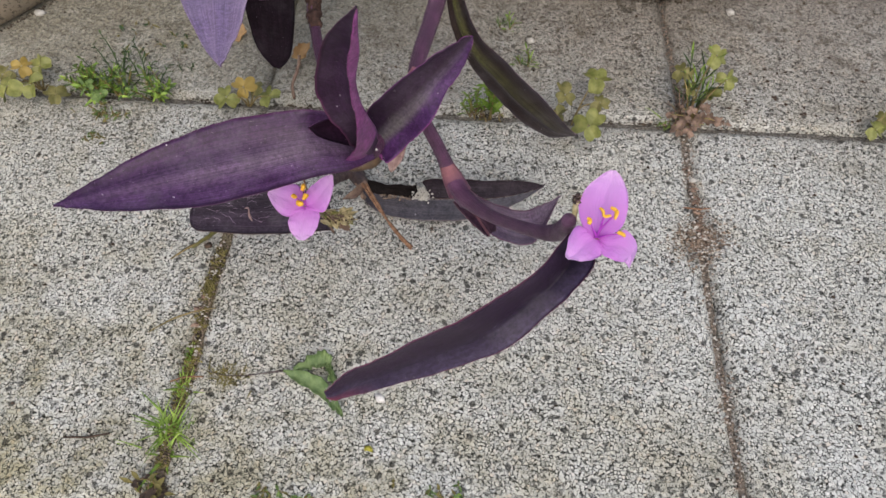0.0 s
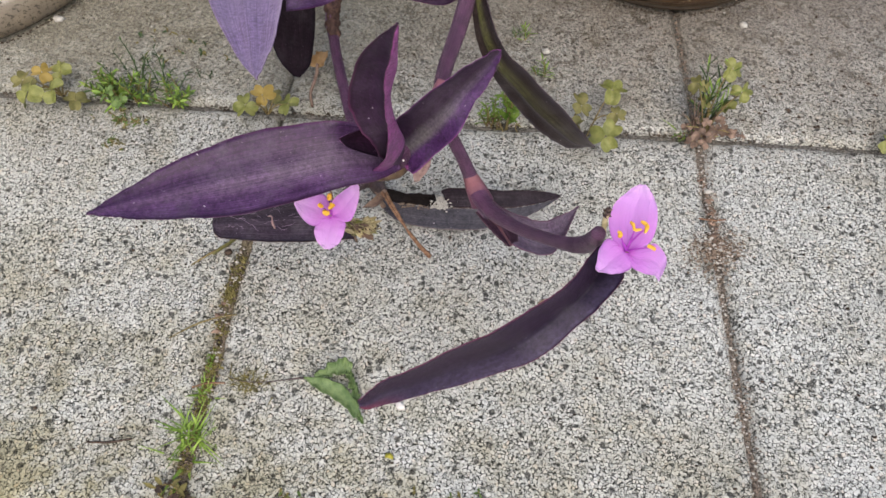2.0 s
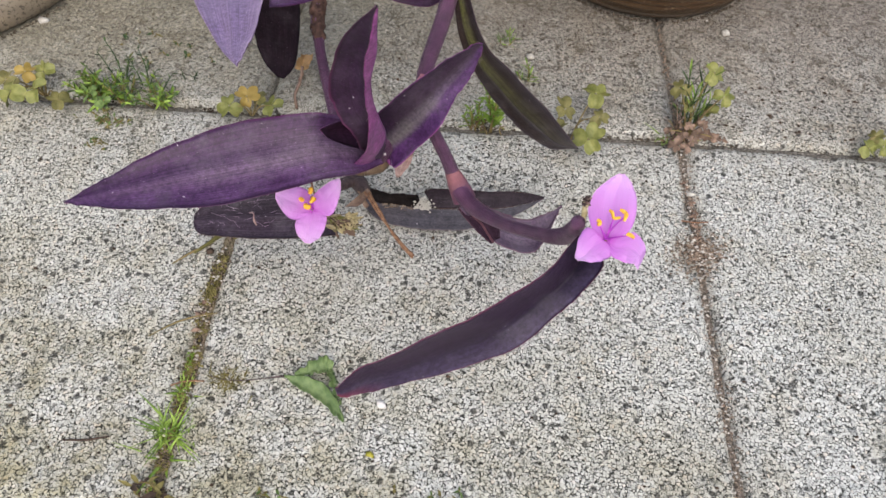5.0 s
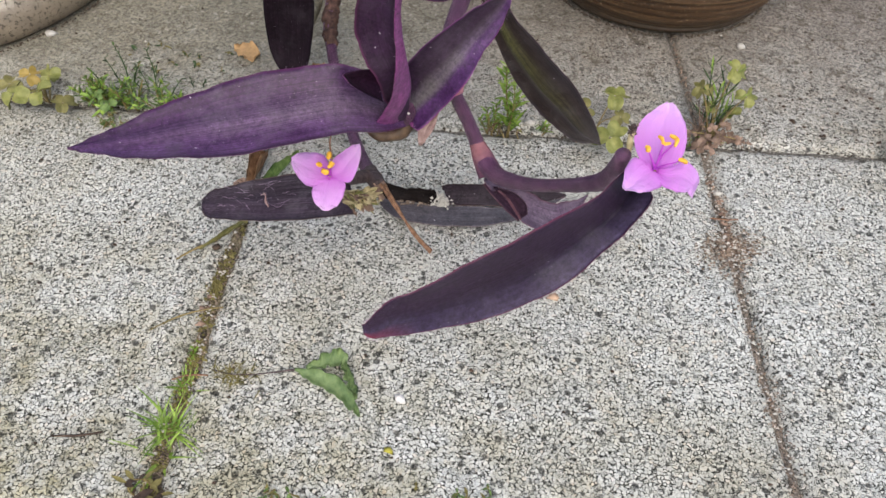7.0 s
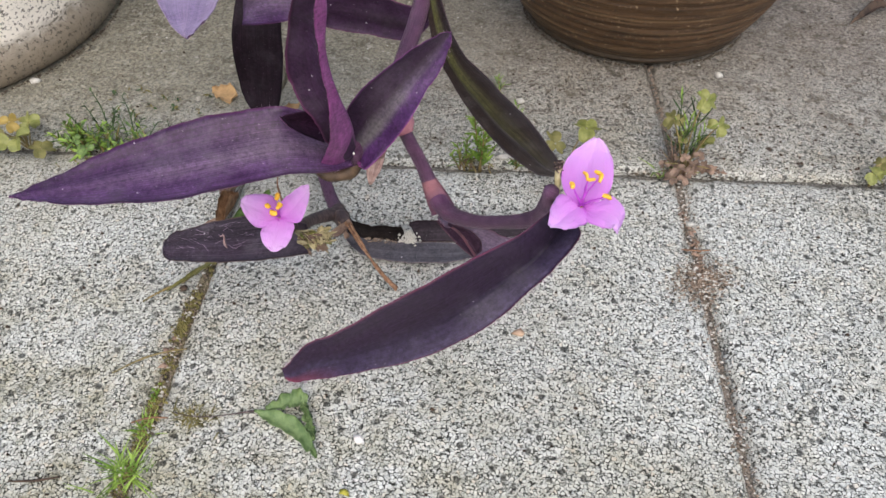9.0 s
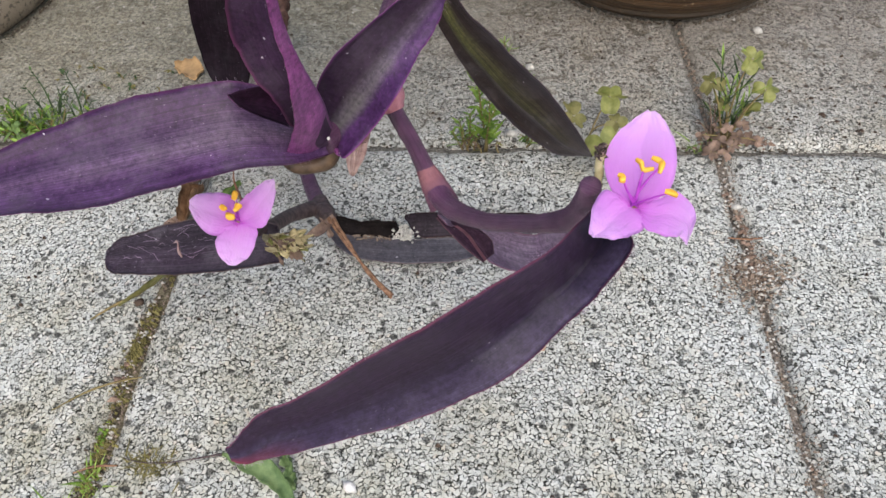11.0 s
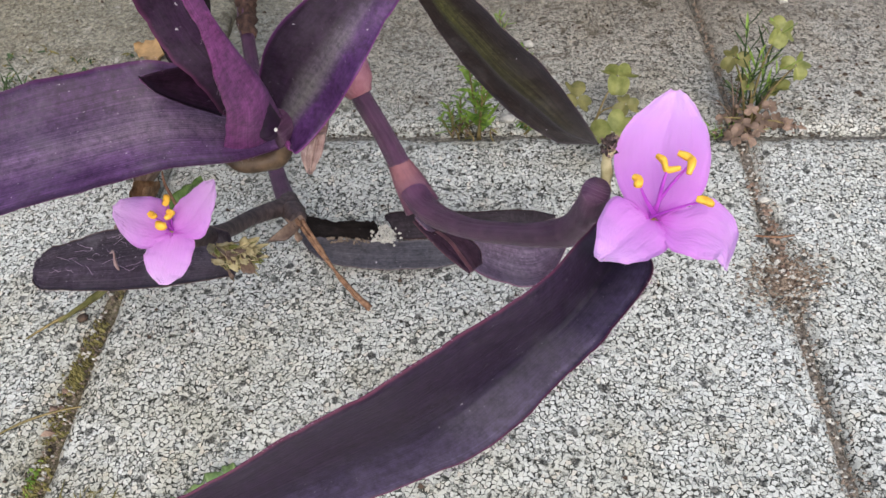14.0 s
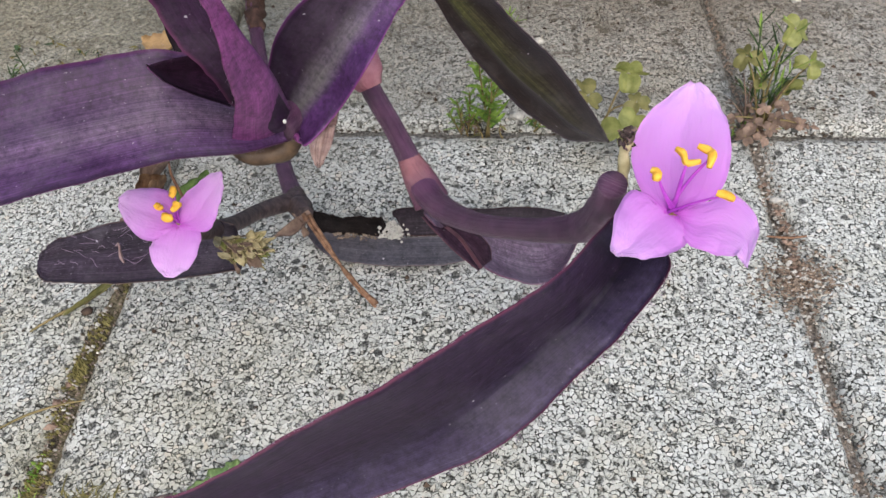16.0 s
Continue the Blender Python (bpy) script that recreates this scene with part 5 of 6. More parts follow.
# the clump left in the cross joint
oxalis((-0.197, 0.298, 0), [(-0.1926, 0.2882, 0.012, 60, 1.0, Y), (-0.2040, 0.2860, 0.011, 20, 1.05, Y), (-0.2003, 0.2969, 0.014, 100, 0.85, O), (-0.1933, 0.3002, 0.012, 40, 0.85, Y), (-0.1827, 0.2875, 0.007, 75, 0.85, S), (-0.2120, 0.2960, 0.008, 0, 0.9, S), (-0.1990, 0.3090, 0.006, 10, 0.6, Y)], 0.0068, "yellow-green clover weed in the joint", 51)
clump = random.Random(52)
for label, x0, x1, count, low, high, leaf_len, mats in (
        ("bright green narrow-leaved weed in the slab joint", -0.182, -0.158, 16, 0.004, 0.012, 0.0078, (GRASS, GRASS, WEED)),
        ("leafy green weed spreading over the joint", -0.166, -0.146, 14, 0.004, 0.011, 0.0062, (GRASS, WEED, DARK_GREEN)),
        ("low grassy green weed in the slab joint", -0.148, -0.131, 12, 0.005, 0.013, 0.0064, (GRASS, WEED))):
    stems = []
    for k in range(count):
        x = clump.uniform(x0, x1)
        stems.append((x, clump.gauss(0.3000, 0.0050), clump.uniform(low, high), clump.randint(6, 11)))
    sprigs(((x0 + x1) / 2, 0.300, 0), stems, leaf_len, label, int(-x0 * 1000), mats, wide=0.12)
oxalis((-0.166, 0.298, 0), [(-0.1630, 0.2925, 0.005, 30, 1.0, WEED), (-0.1690, 0.2960, 0.007, 90, 0.8, WEED)], 0.0042, "bright green seedling among the weeds", 53)
sprigs((-0.162, 0.308, 0), [(-0.1660, 0.316, 0.022, 12), (-0.1740, 0.318, 0.012, 9), (-0.1560, 0.316, 0.011, 9), (-0.1790, 0.311, 0.010, 9), (-0.1600, 0.322, 0.008, 9)], 0.0050, "wispy dark weed sprigs on the slab", 55, (DARK_GREEN, DARK_GREEN, WEED), wide=0.11, stalk=DARK_GREEN)
sprigs((-0.148, 0.306, 0), [(-0.1475, 0.311, 0.024, 9), (-0.1420, 0.312, 0.010, 9), (-0.1340, 0.312, 0.009, 9), (-0.1560, 0.315, 0.009, 9)], 0.0050, "thin upright dark weed sprigs", 49, (DARK_GREEN, WEED), wide=0.10, stalk=DARK_GREEN)
sprigs((-0.129, 0.317, 0), [(-0.1330, 0.3185, 0.004, 7), (-0.1250, 0.3175, 0.004, 7)], 0.0036, "tiny dark sprig lying on the slab", 48, (DARK_GREEN,), stalk=DARK_GREEN)
leafy((-0.158, 0.2845, 0), 16, 0.0050, 0.004, 0.0030, "faint green growth on the slab", 50, (WEED, MOSS), narrow=0.8)
leafy((-0.158, 0.2700, 0), 10, 0.0030, 0.003, 0.0028, "faint green growth on the slab", 46, (WEED, MOSS), narrow=0.8)
leafy((-0.150, 0.337, 0), 16, 0.0140, 0.004, 0.0034, "dark mossy growth on the slab", 47, (DARK_GREEN, MOSS), narrow=0.8)
# between the rosette and the hanging leaf
oxalis((-0.094, 0.301, 0), [(-0.1025, 0.2975, 0.006, 15, 1.0, Y), (-0.0957, 0.3039, 0.007, 70, 1.05, O), (-0.0825, 0.3010, 0.006, 40, 1.0, Y), (-0.0900, 0.3050, 0.005, 100, 0.8, S)], 0.0060, "flat yellowing clover weed in the joint", 54)
# behind the hanging leaf
sprigs((0.0235, 0.3075, 0), [(0.0192, 0.3099, 0.0370, 28), (0.0275, 0.3085, 0.0210, 14), (0.0225, 0.3080, 0.0150, 10), (0.0235, 0.3095, 0.0280, 14)], 0.0085, "upright green narrow-leaved weed between slabs", 56, (GRASS,), wide=0.13)
sprigs((0.0155, 0.3090, 0), [(0.0120, 0.3095, 0.0120, 16), (0.0165, 0.3100, 0.0150, 16), (0.0095, 0.3080, 0.0070, 10), (0.0190, 0.3070, 0.0080, 10)], 0.0050, "low green weed between slabs", 65, (GRASS,), wide=0.13)
leafy((0.0215, 0.3065, 0), 6, 0.0035, 0.006, 0.0040, "reddish dry stalks at the foot of a weed", 64, (SALLOW, WITHERED), narrow=0.5, name="withered_weed")
sprigs((0.0385, 0.3110, 0), [(0.0400, 0.3110, 0.0050, 9), (0.0365, 0.3105, 0.0045, 8), (0.0420, 0.3125, 0.0040, 7)], 0.0040, "small rounded green weed beside a stone chip", 45, (GRASS, WEED), wide=0.16)
sprigs((0.0367, 0.3440, 0), [(0.0372, 0.3470, 0.0085, 12), (0.0330, 0.3450, 0.0050, 8), (0.0410, 0.3440, 0.0040, 8)], 0.0064, "tiny green sprig on the slab", 57, (GRASS, WEED), wide=0.08)
sprigs((0.0261, 0.3700, 0), [(0.0265, 0.3720, 0.0070, 10), (0.0225, 0.3690, 0.0040, 8), (0.0300, 0.3700, 0.0040, 8)], 0.0058, "tiny green sprig on the slab", 66, (WEED, GRASS), wide=0.08)
oxalis((0.062, 0.309, 0), [(0.0709, 0.3236, 0.015, 55, 1.15, Y), (0.0730, 0.3085, 0.015, 20, 0.75, S), (0.0684, 0.2945, 0.014, 85, 1.15, Y)], 0.0066, "yellow-green clover weed with round leaflets", 58)
oxalis((0.056, 0.309, 0), [(0.0570, 0.3130, 0.013, 15, 1.0, S), (0.0545, 0.3040, 0.009, 70, 0.9, SALLOW)], 0.0062, "withering olive clover weed", 67)
# the slab corner
oxalis((0.1185, 0.3205, 0), [(0.1215, 0.325, 0.0345, 35, 1.0, Y), (0.1300, 0.325, 0.0205, 80, 0.95, Y), (0.1091, 0.325, 0.0230, 10, 0.85, S), (0.1150, 0.3235, 0.0150, 60, 0.7, S), (0.1260, 0.3245, 0.0110, 20, 0.7, Y)], 0.0062, "tall clover weed growing from the joint", 59)
sprigs((0.1183, 0.3210, 0), [(0.1105, 0.325, 0.0370, 11), (0.1205, 0.325, 0.0350, 12), (0.1165, 0.324, 0.0270, 10), (0.1250, 0.324, 0.0200, 8), (0.1150, 0.322, 0.0190, 8)], 0.0125, "upright dark green grassy weed at the slab corner", 60, (DARK_GREEN, GRASS, GRASS), turn=0.5, wide=0.055, stalk=DARK_GREEN)
sprigs((0.1155, 0.3185, 0), [(0.1085, 0.321, 0.0190, 8), (0.1120, 0.322, 0.0150, 8), (0.1060, 0.318, 0.0100, 7), (0.1235, 0.321, 0.0150, 8), (0.1280, 0.320, 0.0090, 7), (0.1140, 0.320, 0.0110, 8)], 0.0046, "dry brown stalks at the slab corner", 68, (WITHERED, LITTER, SALLOW), wide=0.07, name="withered_weed", stalk=WITHERED)
oxalis((0.1180, 0.3170, 0), [(0.1142, 0.3125, 0.005, 30, 1.0, B), (0.1112, 0.3075, 0.003, 80, 1.0, B), (0.1268, 0.3158, 0.004, 10, 0.9, B), (0.1302, 0.3143, 0.004, 50, 0.8, LITTER), (0.1163, 0.3070, 0.003, 100, 0.9, LITTER), (0.1215, 0.3140, 0.006, 70, 0.8, B), (0.1080, 0.3140, 0.006, 0, 0.8, B), (0.1195, 0.3105, 0.004, 45, 0.9, B), (0.1165, 0.3150, 0.009, 15, 0.8, LITTER), (0.1235, 0.3175, 0.009, 95, 0.8, B), (0.1130, 0.3165, 0.008, 65, 0.7, B)], 0.0034, "withered pinkish-brown clover in the joint", 69, "withered clover weeds")
tuft((0.1095, 0.3155, 0), 26, 0.0035, 0.011, "thin dry-tipped grass at the slab corner", 74, lean=0.9)
oxalis((0.2030, 0.3190, 0), [(0.2025, 0.3165, 0.006, 15, 1.0, Y), (0.2095, 0.3190, 0.006, 70, 1.0, Y), (0.2060, 0.3235, 0.008, 40, 0.8, S)], 0.0054, "small clover weed in the joint", 61)
tuft((-0.0816, 0.1366, 0), 60, 0.0022, 0.016, "bright green grass tuft in the joint", 62, width=0.0011, lean=1.1)
tuft((-0.0755, 0.1379, 0), 34, 0.0030, 0.008, "bright green grass tuft in the joint", 70, width=0.0010, lean=1.1)
tuft((-0.0804, 0.1529, 0), 26, 0.0014, 0.011, "bright green grass tuft in the joint", 63, width=0.0013, lean=0.9)
tuft((-0.0879, 0.1279, 0), 26, 0.0022, 0.007, "bright green grass tuft in the joint", 71, width=0.0010, lean=1.1)
tuft((-0.0800, 0.1263, 0), 12, 0.0012, 0.014, "olive grass blades in the joint", 64, width=0.0016, lean=1.3)
leafy((-0.0784, 0.1123, 0), 10, 0.0030, 0.007, 0.0050, "brown-green weed in the joint corner", 76, (MOSS, DARK_DEBRIS))
leafy((-0.0400, 0.1160, 0), 7, 0.0035, 0.003, 0.0026, "low green growth along the slab edge", 77, (WEED, MOSS))
leafy((-0.0289, 0.1171, 0), 7, 0.0035, 0.003, 0.0026, "low green growth along the slab edge", 78, (WEED, MOSS))
leafy((0.0283, 0.1236, 0), 7, 0.0020, 0.003, 0.0026, "low green growth along the slab edge", 79, (GRASS, MOSS))
leafy((0.022, 0.124, 0), 8, 0.0060, 0.004, 0.0026, "low mossy growth in the slab joint", 72, (MOSS, WEED))


def scatter(name, label, category, mat, spots, size, seed, flat=0.35, kind="stuff"):
    """Many small crumbs: each a little crooked tetrahedral chip lying at a spot."""
    rng = random.Random(seed)
    verts, faces = [], []
    for x, y, z in spots:
        s = size * rng.uniform(0.5, 1.4)
        o = len(verts)
        a = rng.uniform(0, 6.28)
        for k in range(5):
            b = a + k * 1.257 + rng.uniform(-0.3, 0.3)
            r = s * rng.uniform(0.5, 1.0)
            verts.append((x + r * math.cos(b), y + 0.7 * r * math.sin(b), z + rng.uniform(-0.1, 0.15) * s))
        verts.append((x + rng.uniform(-0.2, 0.2) * s, y + rng.uniform(-0.2, 0.2) * s, z + s * flat * rng.uniform(0.8, 1.6)))
        faces += [(o + k, o + (k + 1) % 5, o + 5) for k in range(5)]
        faces.append((o + 4, o + 3, o + 2, o + 1, o))
    return tagged(mesh_object(name, verts, faces, mat, smooth=False), label, category, kind=kind)


def along(rng, line, count, spread, z):
    pts = spline([(*p, 0) for p in line], 200)
    out = []
    for _ in range(count):
        p = pts[int(len(pts) * rng.random())]
        out.append((p.x + rng.gauss(0, spread), p.y + rng.gauss(0, spread * 0.5), z + rng.uniform(-0.0006, 0.0006)))
    return out


LEFT_JOINT = [(-0.0845, 0.2560), (-0.0834, 0.2160), (-0.0832, 0.1930), (-0.0812, 0.1694), (-0.0803, 0.1495), (-0.0800, 0.1244), (-0.0794, 0.1060)]
RIGHT_JOINT = [(0.1155, 0.3130), (0.1163, 0.2867), (0.1192, 0.2687), (0.1206, 0.2485), (0.1210, 0.2307), (0.1228, 0.2033), (0.1255, 0.1783), (0.1280, 0.1553), (0.1325, 0.1180)]
CROSS_JOINT = [(-0.288, 0.2915), (-0.19, 0.2965), (-0.0868, 0.3015), (0.0, 0.3070), (0.1155, 0.3135), (0.317, 0.325)]
rng = random.Random(77)
scatter("joint_moss", "brown-green moss filling the slab joint", "moss", MOSS, [p for p in along(rng, LEFT_JOINT, 1700, 0.0013, -0.0004) if noise.noise(V(p) * 90) > -0.02], 0.0008, 78, 0.9)
scatter("joint_sand", "grey-brown sand lying in the slab joint", "sand", GRIT, along(rng, RIGHT_JOINT, 520, 0.0022, 0.0000) + along(rng, LEFT_JOINT, 700, 0.0018, -0.0002), 0.0006, 79, 0.7)
scatter("joint_dirt", "dark dirt in the cross joint", "dirt", SOIL, along(rng, CROSS_JOINT, 420, 0.0010, -0.0014), 0.0008, 80, 0.7)


def joint_fill(line, width, z, mat, label, seed):
    """A lumpy ribbon of grit that fills a joint nearly to the top."""
    pts = spline([(*p, 0) for p in line], 220)
    verts, faces = [], []
    for i, p in enumerate(pts):
        t = (pts[min(i + 1, 219)] - pts[max(i - 1, 0)]).normalized()
        side = V((-t.y, t.x, 0))
        for k in range(9):
            q = p + side * width * (k / 4 - 1)
            verts.append((q.x, q.y, z + 0.0009 * noise.fractal(q * 160 + V((seed, 0, 0)), 1.0, 2.0, 3) + 0.0006 * noise.noise(q * 900) - 0.0012 * (k / 4 - 1) ** 2))
    for i in range(219):
        for k in range(8):
            a = i * 9 + k
            faces.append((a, a + 1, a + 10, a + 9))
    return tagged(mesh_object("joint_fill", verts, faces, mat), label, "grit", kind="stuff")


BACK_JOINT = [(0.1155, 0.3135), (0.1135, 0.3330), (0.1108, 0.3600), (0.1063, 0.4046)]
scatter("joint_sand", "dusty dirt filling the joint towards the brown pot", "sand", GRIT, along(rng, BACK_JOINT, 160, 0.0008, -0.0022), 0.0008, 86, 0.7)
scatter("joint_dirt", "dark dirt clods in the mossy joint", "dirt", SOIL, [p for p in along(rng, LEFT_JOINT, 900, 0.0016, -0.0002) if noise.noise(V(p) * 120) > 0.05], 0.0008, 88, 0.8)
scatter("joint_moss", "bright green moss specks in the joint", "moss", GRASS, [p for p in along(rng, LEFT_JOINT[2:], 900, 0.0014, 0.0002) if noise.noise(V(p) * 75 + V((5, 0, 0))) > 0.12], 0.0007, 89, 1.1)
joint_fill(RIGHT_JOINT, 0.0024, -0.0014, FILL, "brown grit filling the slab joint", 1)
joint_fill(LEFT_JOINT, 0.0028, -0.0012, MOSSY_FILL, "mossy brown grit filling the slab joint", 2)
joint_fill(BACK_JOINT, 0.0024, -0.0032, GREY_FILL, "brown grit filling the joint by the pot", 3)
# dark crumbs added in place of pits in the slab
scatter("loose_grit", "dark crumbs standing for slab pits beside the cross joint", "grit", DARK_DEBRIS, [(rng.uniform(0.135, 0.215), 0.326 + 0.05 * rng.random() ** 3 + rng.gauss(0, 0.0025), 0.0002) for _ in range(70)], 0.0013, 95, 0.5)
joint_fill(CROSS_JOINT, 0.0030, -0.0027, GREY_FILL, "grey grit filling the cross joint", 4)
scatter("joint_sand", "pale stone crumbs among the joint moss", "sand", PEBBLE, [p for p in along(rng, LEFT_JOINT, 260, 0.0020, 0.0000) if noise.noise(V(p) * 110 + V((9, 0, 0))) < 0.12], 0.0009, 90, 0.8)
scatter("joint_moss", "brown-green moss cushions in the joint", "moss", MOSS, [(-0.0830 + rng.gauss(0, 0.0010), 0.1975 + rng.gauss(0, 0.0020), 0.0008) for _ in range(110)] + [(-0.0806 + rng.gauss(0, 0.0012), 0.1580 + rng.gauss(0, 0.0060), 0.0004) for _ in range(140)], 0.0008, 92, 1.2)
# soil crumb rings that also stand in for contact shade under the pots
for x, y, r, count, label in ((0.0996, 0.4648, 0.0655, 700, "dark soil crumbs round the foot of the brown pot"), (-0.3145, 0.4085, 0.1125, 900, "dark grime and stand-in contact shade round the foot of the white pot")):
    ring = []
    for _ in range(count):
        a, d = rng.uniform(0, 6.283), abs(rng.gauss(0, 0.0008))
        ring.append((x + (r - 0.001 + d) * math.cos(a), y + (r - 0.001 + d) * math.sin(a), 0.0010 * rng.random()))
    scatter("soil_crumbs", label, "soil", SOIL, ring, 0.0008, count, 1.0)
patch = [(0.1195 + rng.gauss(0, 0.0058) + 0.35 * (q - 0.246), q, 0.0006) for q in (0.2475 + rng.gauss(0, 0.0058) for _ in range(620))]
scatter("seed_litter", "patch of brown seed litter on the joint", "litter", SEED, patch, 0.00075, 81, 0.5)
scatter("seed_litter", "pale seeds among the litter", "litter", PEBBLE, [(0.1200 + rng.gauss(0, 0.0058), 0.2470 + rng.gauss(0, 0.0066), 0.0006) for _ in range(90)], 0.0009, 93, 0.6)
scatter("seed_litter", "dark husks among the seed litter", "litter", DARK_DEBRIS, [(0.1195 + rng.gauss(0, 0.0045), 0.2475 + rng.gauss(0, 0.0055), 0.0006) for _ in range(170)], 0.0007, 85, 0.6)
scatter("joint_sand", "pale stone crumbs lying in the slab joint", "sand", PEBBLE, along(rng, RIGHT_JOINT, 260, 0.0016, -0.0002), 0.0008, 87, 0.8)
scatter("seed_litter", "scattered pale brown leaf crumbs in the joint", "litter", LITTER, along(rng, RIGHT_JOINT[1:4], 40, 0.0016, 0.0004) + along(rng, [(0.112, 0.313), (0.122, 0.316), (0.134, 0.3175)], 130, 0.0030, 0.0012), 0.0013, 82, 0.5)
scatter("leaf_crumb", "reddish brown leaf crumbs beside the joint", "litter", LITTER, [(-0.0840, 0.1929, 0.0006), (-0.0833, 0.1875, 0.0006), (-0.0851, 0.1868, 0.0006), (-0.0841, 0.1796, 0.0004), (0.1258, 0.1760, 0.0004)], 0.0021, 83, 0.4)


def ragged(ups, downs, count, amp, lift, seed):
    """Rows of a torn blade between two margins, with notched edges and a crumpled middle."""
    rng = random.Random(seed)
    A, B = (spline([(*p, 0) for p in line], count) for line in (ups, downs))
    rows = []
    for i, (a, b) in enumerate(zip(A, B)):
        out = (a - b).normalized() if (a - b).length > 1e-6 else V((0, 0, 0))
        end = min(1.0, 4 * i / (count - 1), 4 * (count - 1 - i) / (count - 1))
        a2, b2 = a + out * rng.uniform(-amp, amp) * end, b - out * rng.uniform(-amp, amp) * end
        k = a2.lerp(b2, rng.uniform(0.42, 0.58))
        rows.append((a2 + V((0, 0, lift + rng.uniform(0.0, 0.0022) * end)), k + V((0, 0, lift * 0.5 + rng.uniform(0.0, 0.0005))), b2 + V((0, 0, lift * 0.7 + rng.uniform(0.0, 0.0018) * end))))
    return rows


def lying_leaf():
    """The torn green weed leaf with its long stalk."""
    weed = empty("fallen_weed", (0, 0, 0), "torn crinkled green weed leaf with stalk on the slab", "weed")
    tube("stalk", weed, [(-0.0730, 0.1605, 0.0010), (-0.0676, 0.1597, 0.0010), (-0.0604, 0.1602, 0.0010), (-0.0525, 0.1621, 0.0010), (-0.0439, 0.1641, 0.0018)], [0.0002, 0.0002, 0.0002, 0.0002, 0.0004], DARK_STEM, "thin dark stalk", count=20, sides=6, lump=0.5)
    leaf(weed, ragged([(-0.0439, 0.1643), (-0.0385, 0.1640), (-0.0330, 0.1640), (-0.0275, 0.1618), (-0.0225, 0.1570), (-0.0190, 0.1520), (-0.0176, 0.1490)], [(-0.0439, 0.1640), (-0.0386, 0.1602), (-0.0332, 0.1578), (-0.0270, 0.1550), (-0.0225, 0.1515), (-0.0195, 0.1495), (-0.0178, 0.1486)], 18, 0.0005, 0.0026, 91), TORN, TORN, "crinkled green blade", n_len=72, n_half=6, bulge=0.15, ripple=0.0003, thick=0.0003, seed=91)
    leaf(weed, ragged([(-0.0400, 0.1650), (-0.0360, 0.1682), (-0.0322, 0.1722), (-0.0285, 0.1728), (-0.0258, 0.1712)], [(-0.0395, 0.1640), (-0.0345, 0.1652), (-0.0310, 0.1665), (-0.0282, 0.1672), (-0.0262, 0.1675)], 14, 0.0008, 0.0040, 92), TORN, TORN, "curled green lobe", n_len=56, n_half=6, bulge=0.2, ripple=0.0005, thick=0.0003, seed=92)
    leaf(weed, ragged([(-0.0262, 0.1690), (-0.0238, 0.1648), (-0.0215, 0.1605), (-0.0196, 0.1555)], [(-0.0285, 0.1678), (-0.0262, 0.1636), (-0.0236, 0.1590), (-0.0208, 0.1545)], 14, 0.0006, 0.0034, 98), TORN, DARK_GREEN, "rolled green edge", n_len=50, n_half=5, bulge=0.25, ripple=0.0006, thick=0.0003, seed=98)
    shift = V((-0.0655, 0.1600, 0.003))
    verts, faces = blades(random.Random(93), 130, 0.0036, 0.004, 0.0006, 1.5)
    tagged(mesh_object("foliage", [v + shift for v in verts], faces, MOSS, weed), kind="stuff")
    return weed


lying_leaf()


def lying_stick(name, points, radii, mat, label, category, lump=0.4):
    verts, faces = tube_data(points, radii, count=20, sides=7, lump=lump)
    return tagged(mesh_object(name, verts, faces, mat), label, category)


lying_stick("stick", [(-0.1030, 0.2083, 0.0012), (-0.0972, 0.2143, 0.0016), (-0.0915, 0.2194, 0.0016), (-0.0860, 0.2255, 0.0014)], [0.0003, 0.0005, 0.0007, 0.0003], OXALIS_STALK, "short greenish dry stick on the slab", "stick")
lying_stick("straw", [(-0.1015, 0.1740, 0.0008), (-0.0921, 0.1815, 0.0014), (-0.0830, 0.1862, 0.0012), (-0.0775, 0.1880, 0.0010)], [0.0002, 0.0004, 0.0003, 0.0002], OXALIS_STALK, "flattened dry green grass blade on the slab", "grass", 0.2)
lying_stick("straw", [(-0.0860, 0.1545, 0.0010), (-0.0800, 0.1568, 0.0018), (-0.0740, 0.1580, 0.0010)], [0.0003, 0.0004, 0.0003], TWIG, "thin straw across the joint", "straw", 0.2)
lying_stick("straw", [(0.1130, 0.2640, 0.0008), (0.1190, 0.2632, 0.0016), (0.1250, 0.2650, 0.0008)], [0.0003, 0.0004, 0.0003], TWIG, "thin straw across the joint", "straw", 0.2)
lying_stick("dry_stalk", [(-0.0741, 0.3293, 0.0060), (-0.0741, 0.3223, 0.0030), (-0.0746, 0.3133, 0.0020), (-0.0722, 0.3056, 0.0010)], [0.0009, 0.0008, 0.0006, 0.0008], LITTER, "pinkish dry flower stalk lying on the slab", "stick", 0.6)
lying_stick("stick", [(-0.1183, 0.1281, 0.0008), (-0.1100, 0.1290, 0.0012), (-0.1019, 0.1317, 0.0008)], [0.0003, 0.0005, 0.0003], DARK_DEBRIS, "thin dark twig on the slab", "stick")


def scrap(name, rows, mat, label, seed, ripple=0.0006):
    verts, faces, index, uvs = blade_data([[V(p) for p in r] for r in rows], n_len=20, n_half=5, thick=0.0004, ripple=ripple, seed=seed)
    return tagged(mesh_object(name, verts, faces, mat, None, "", None, uvs), label, "leaf scrap")


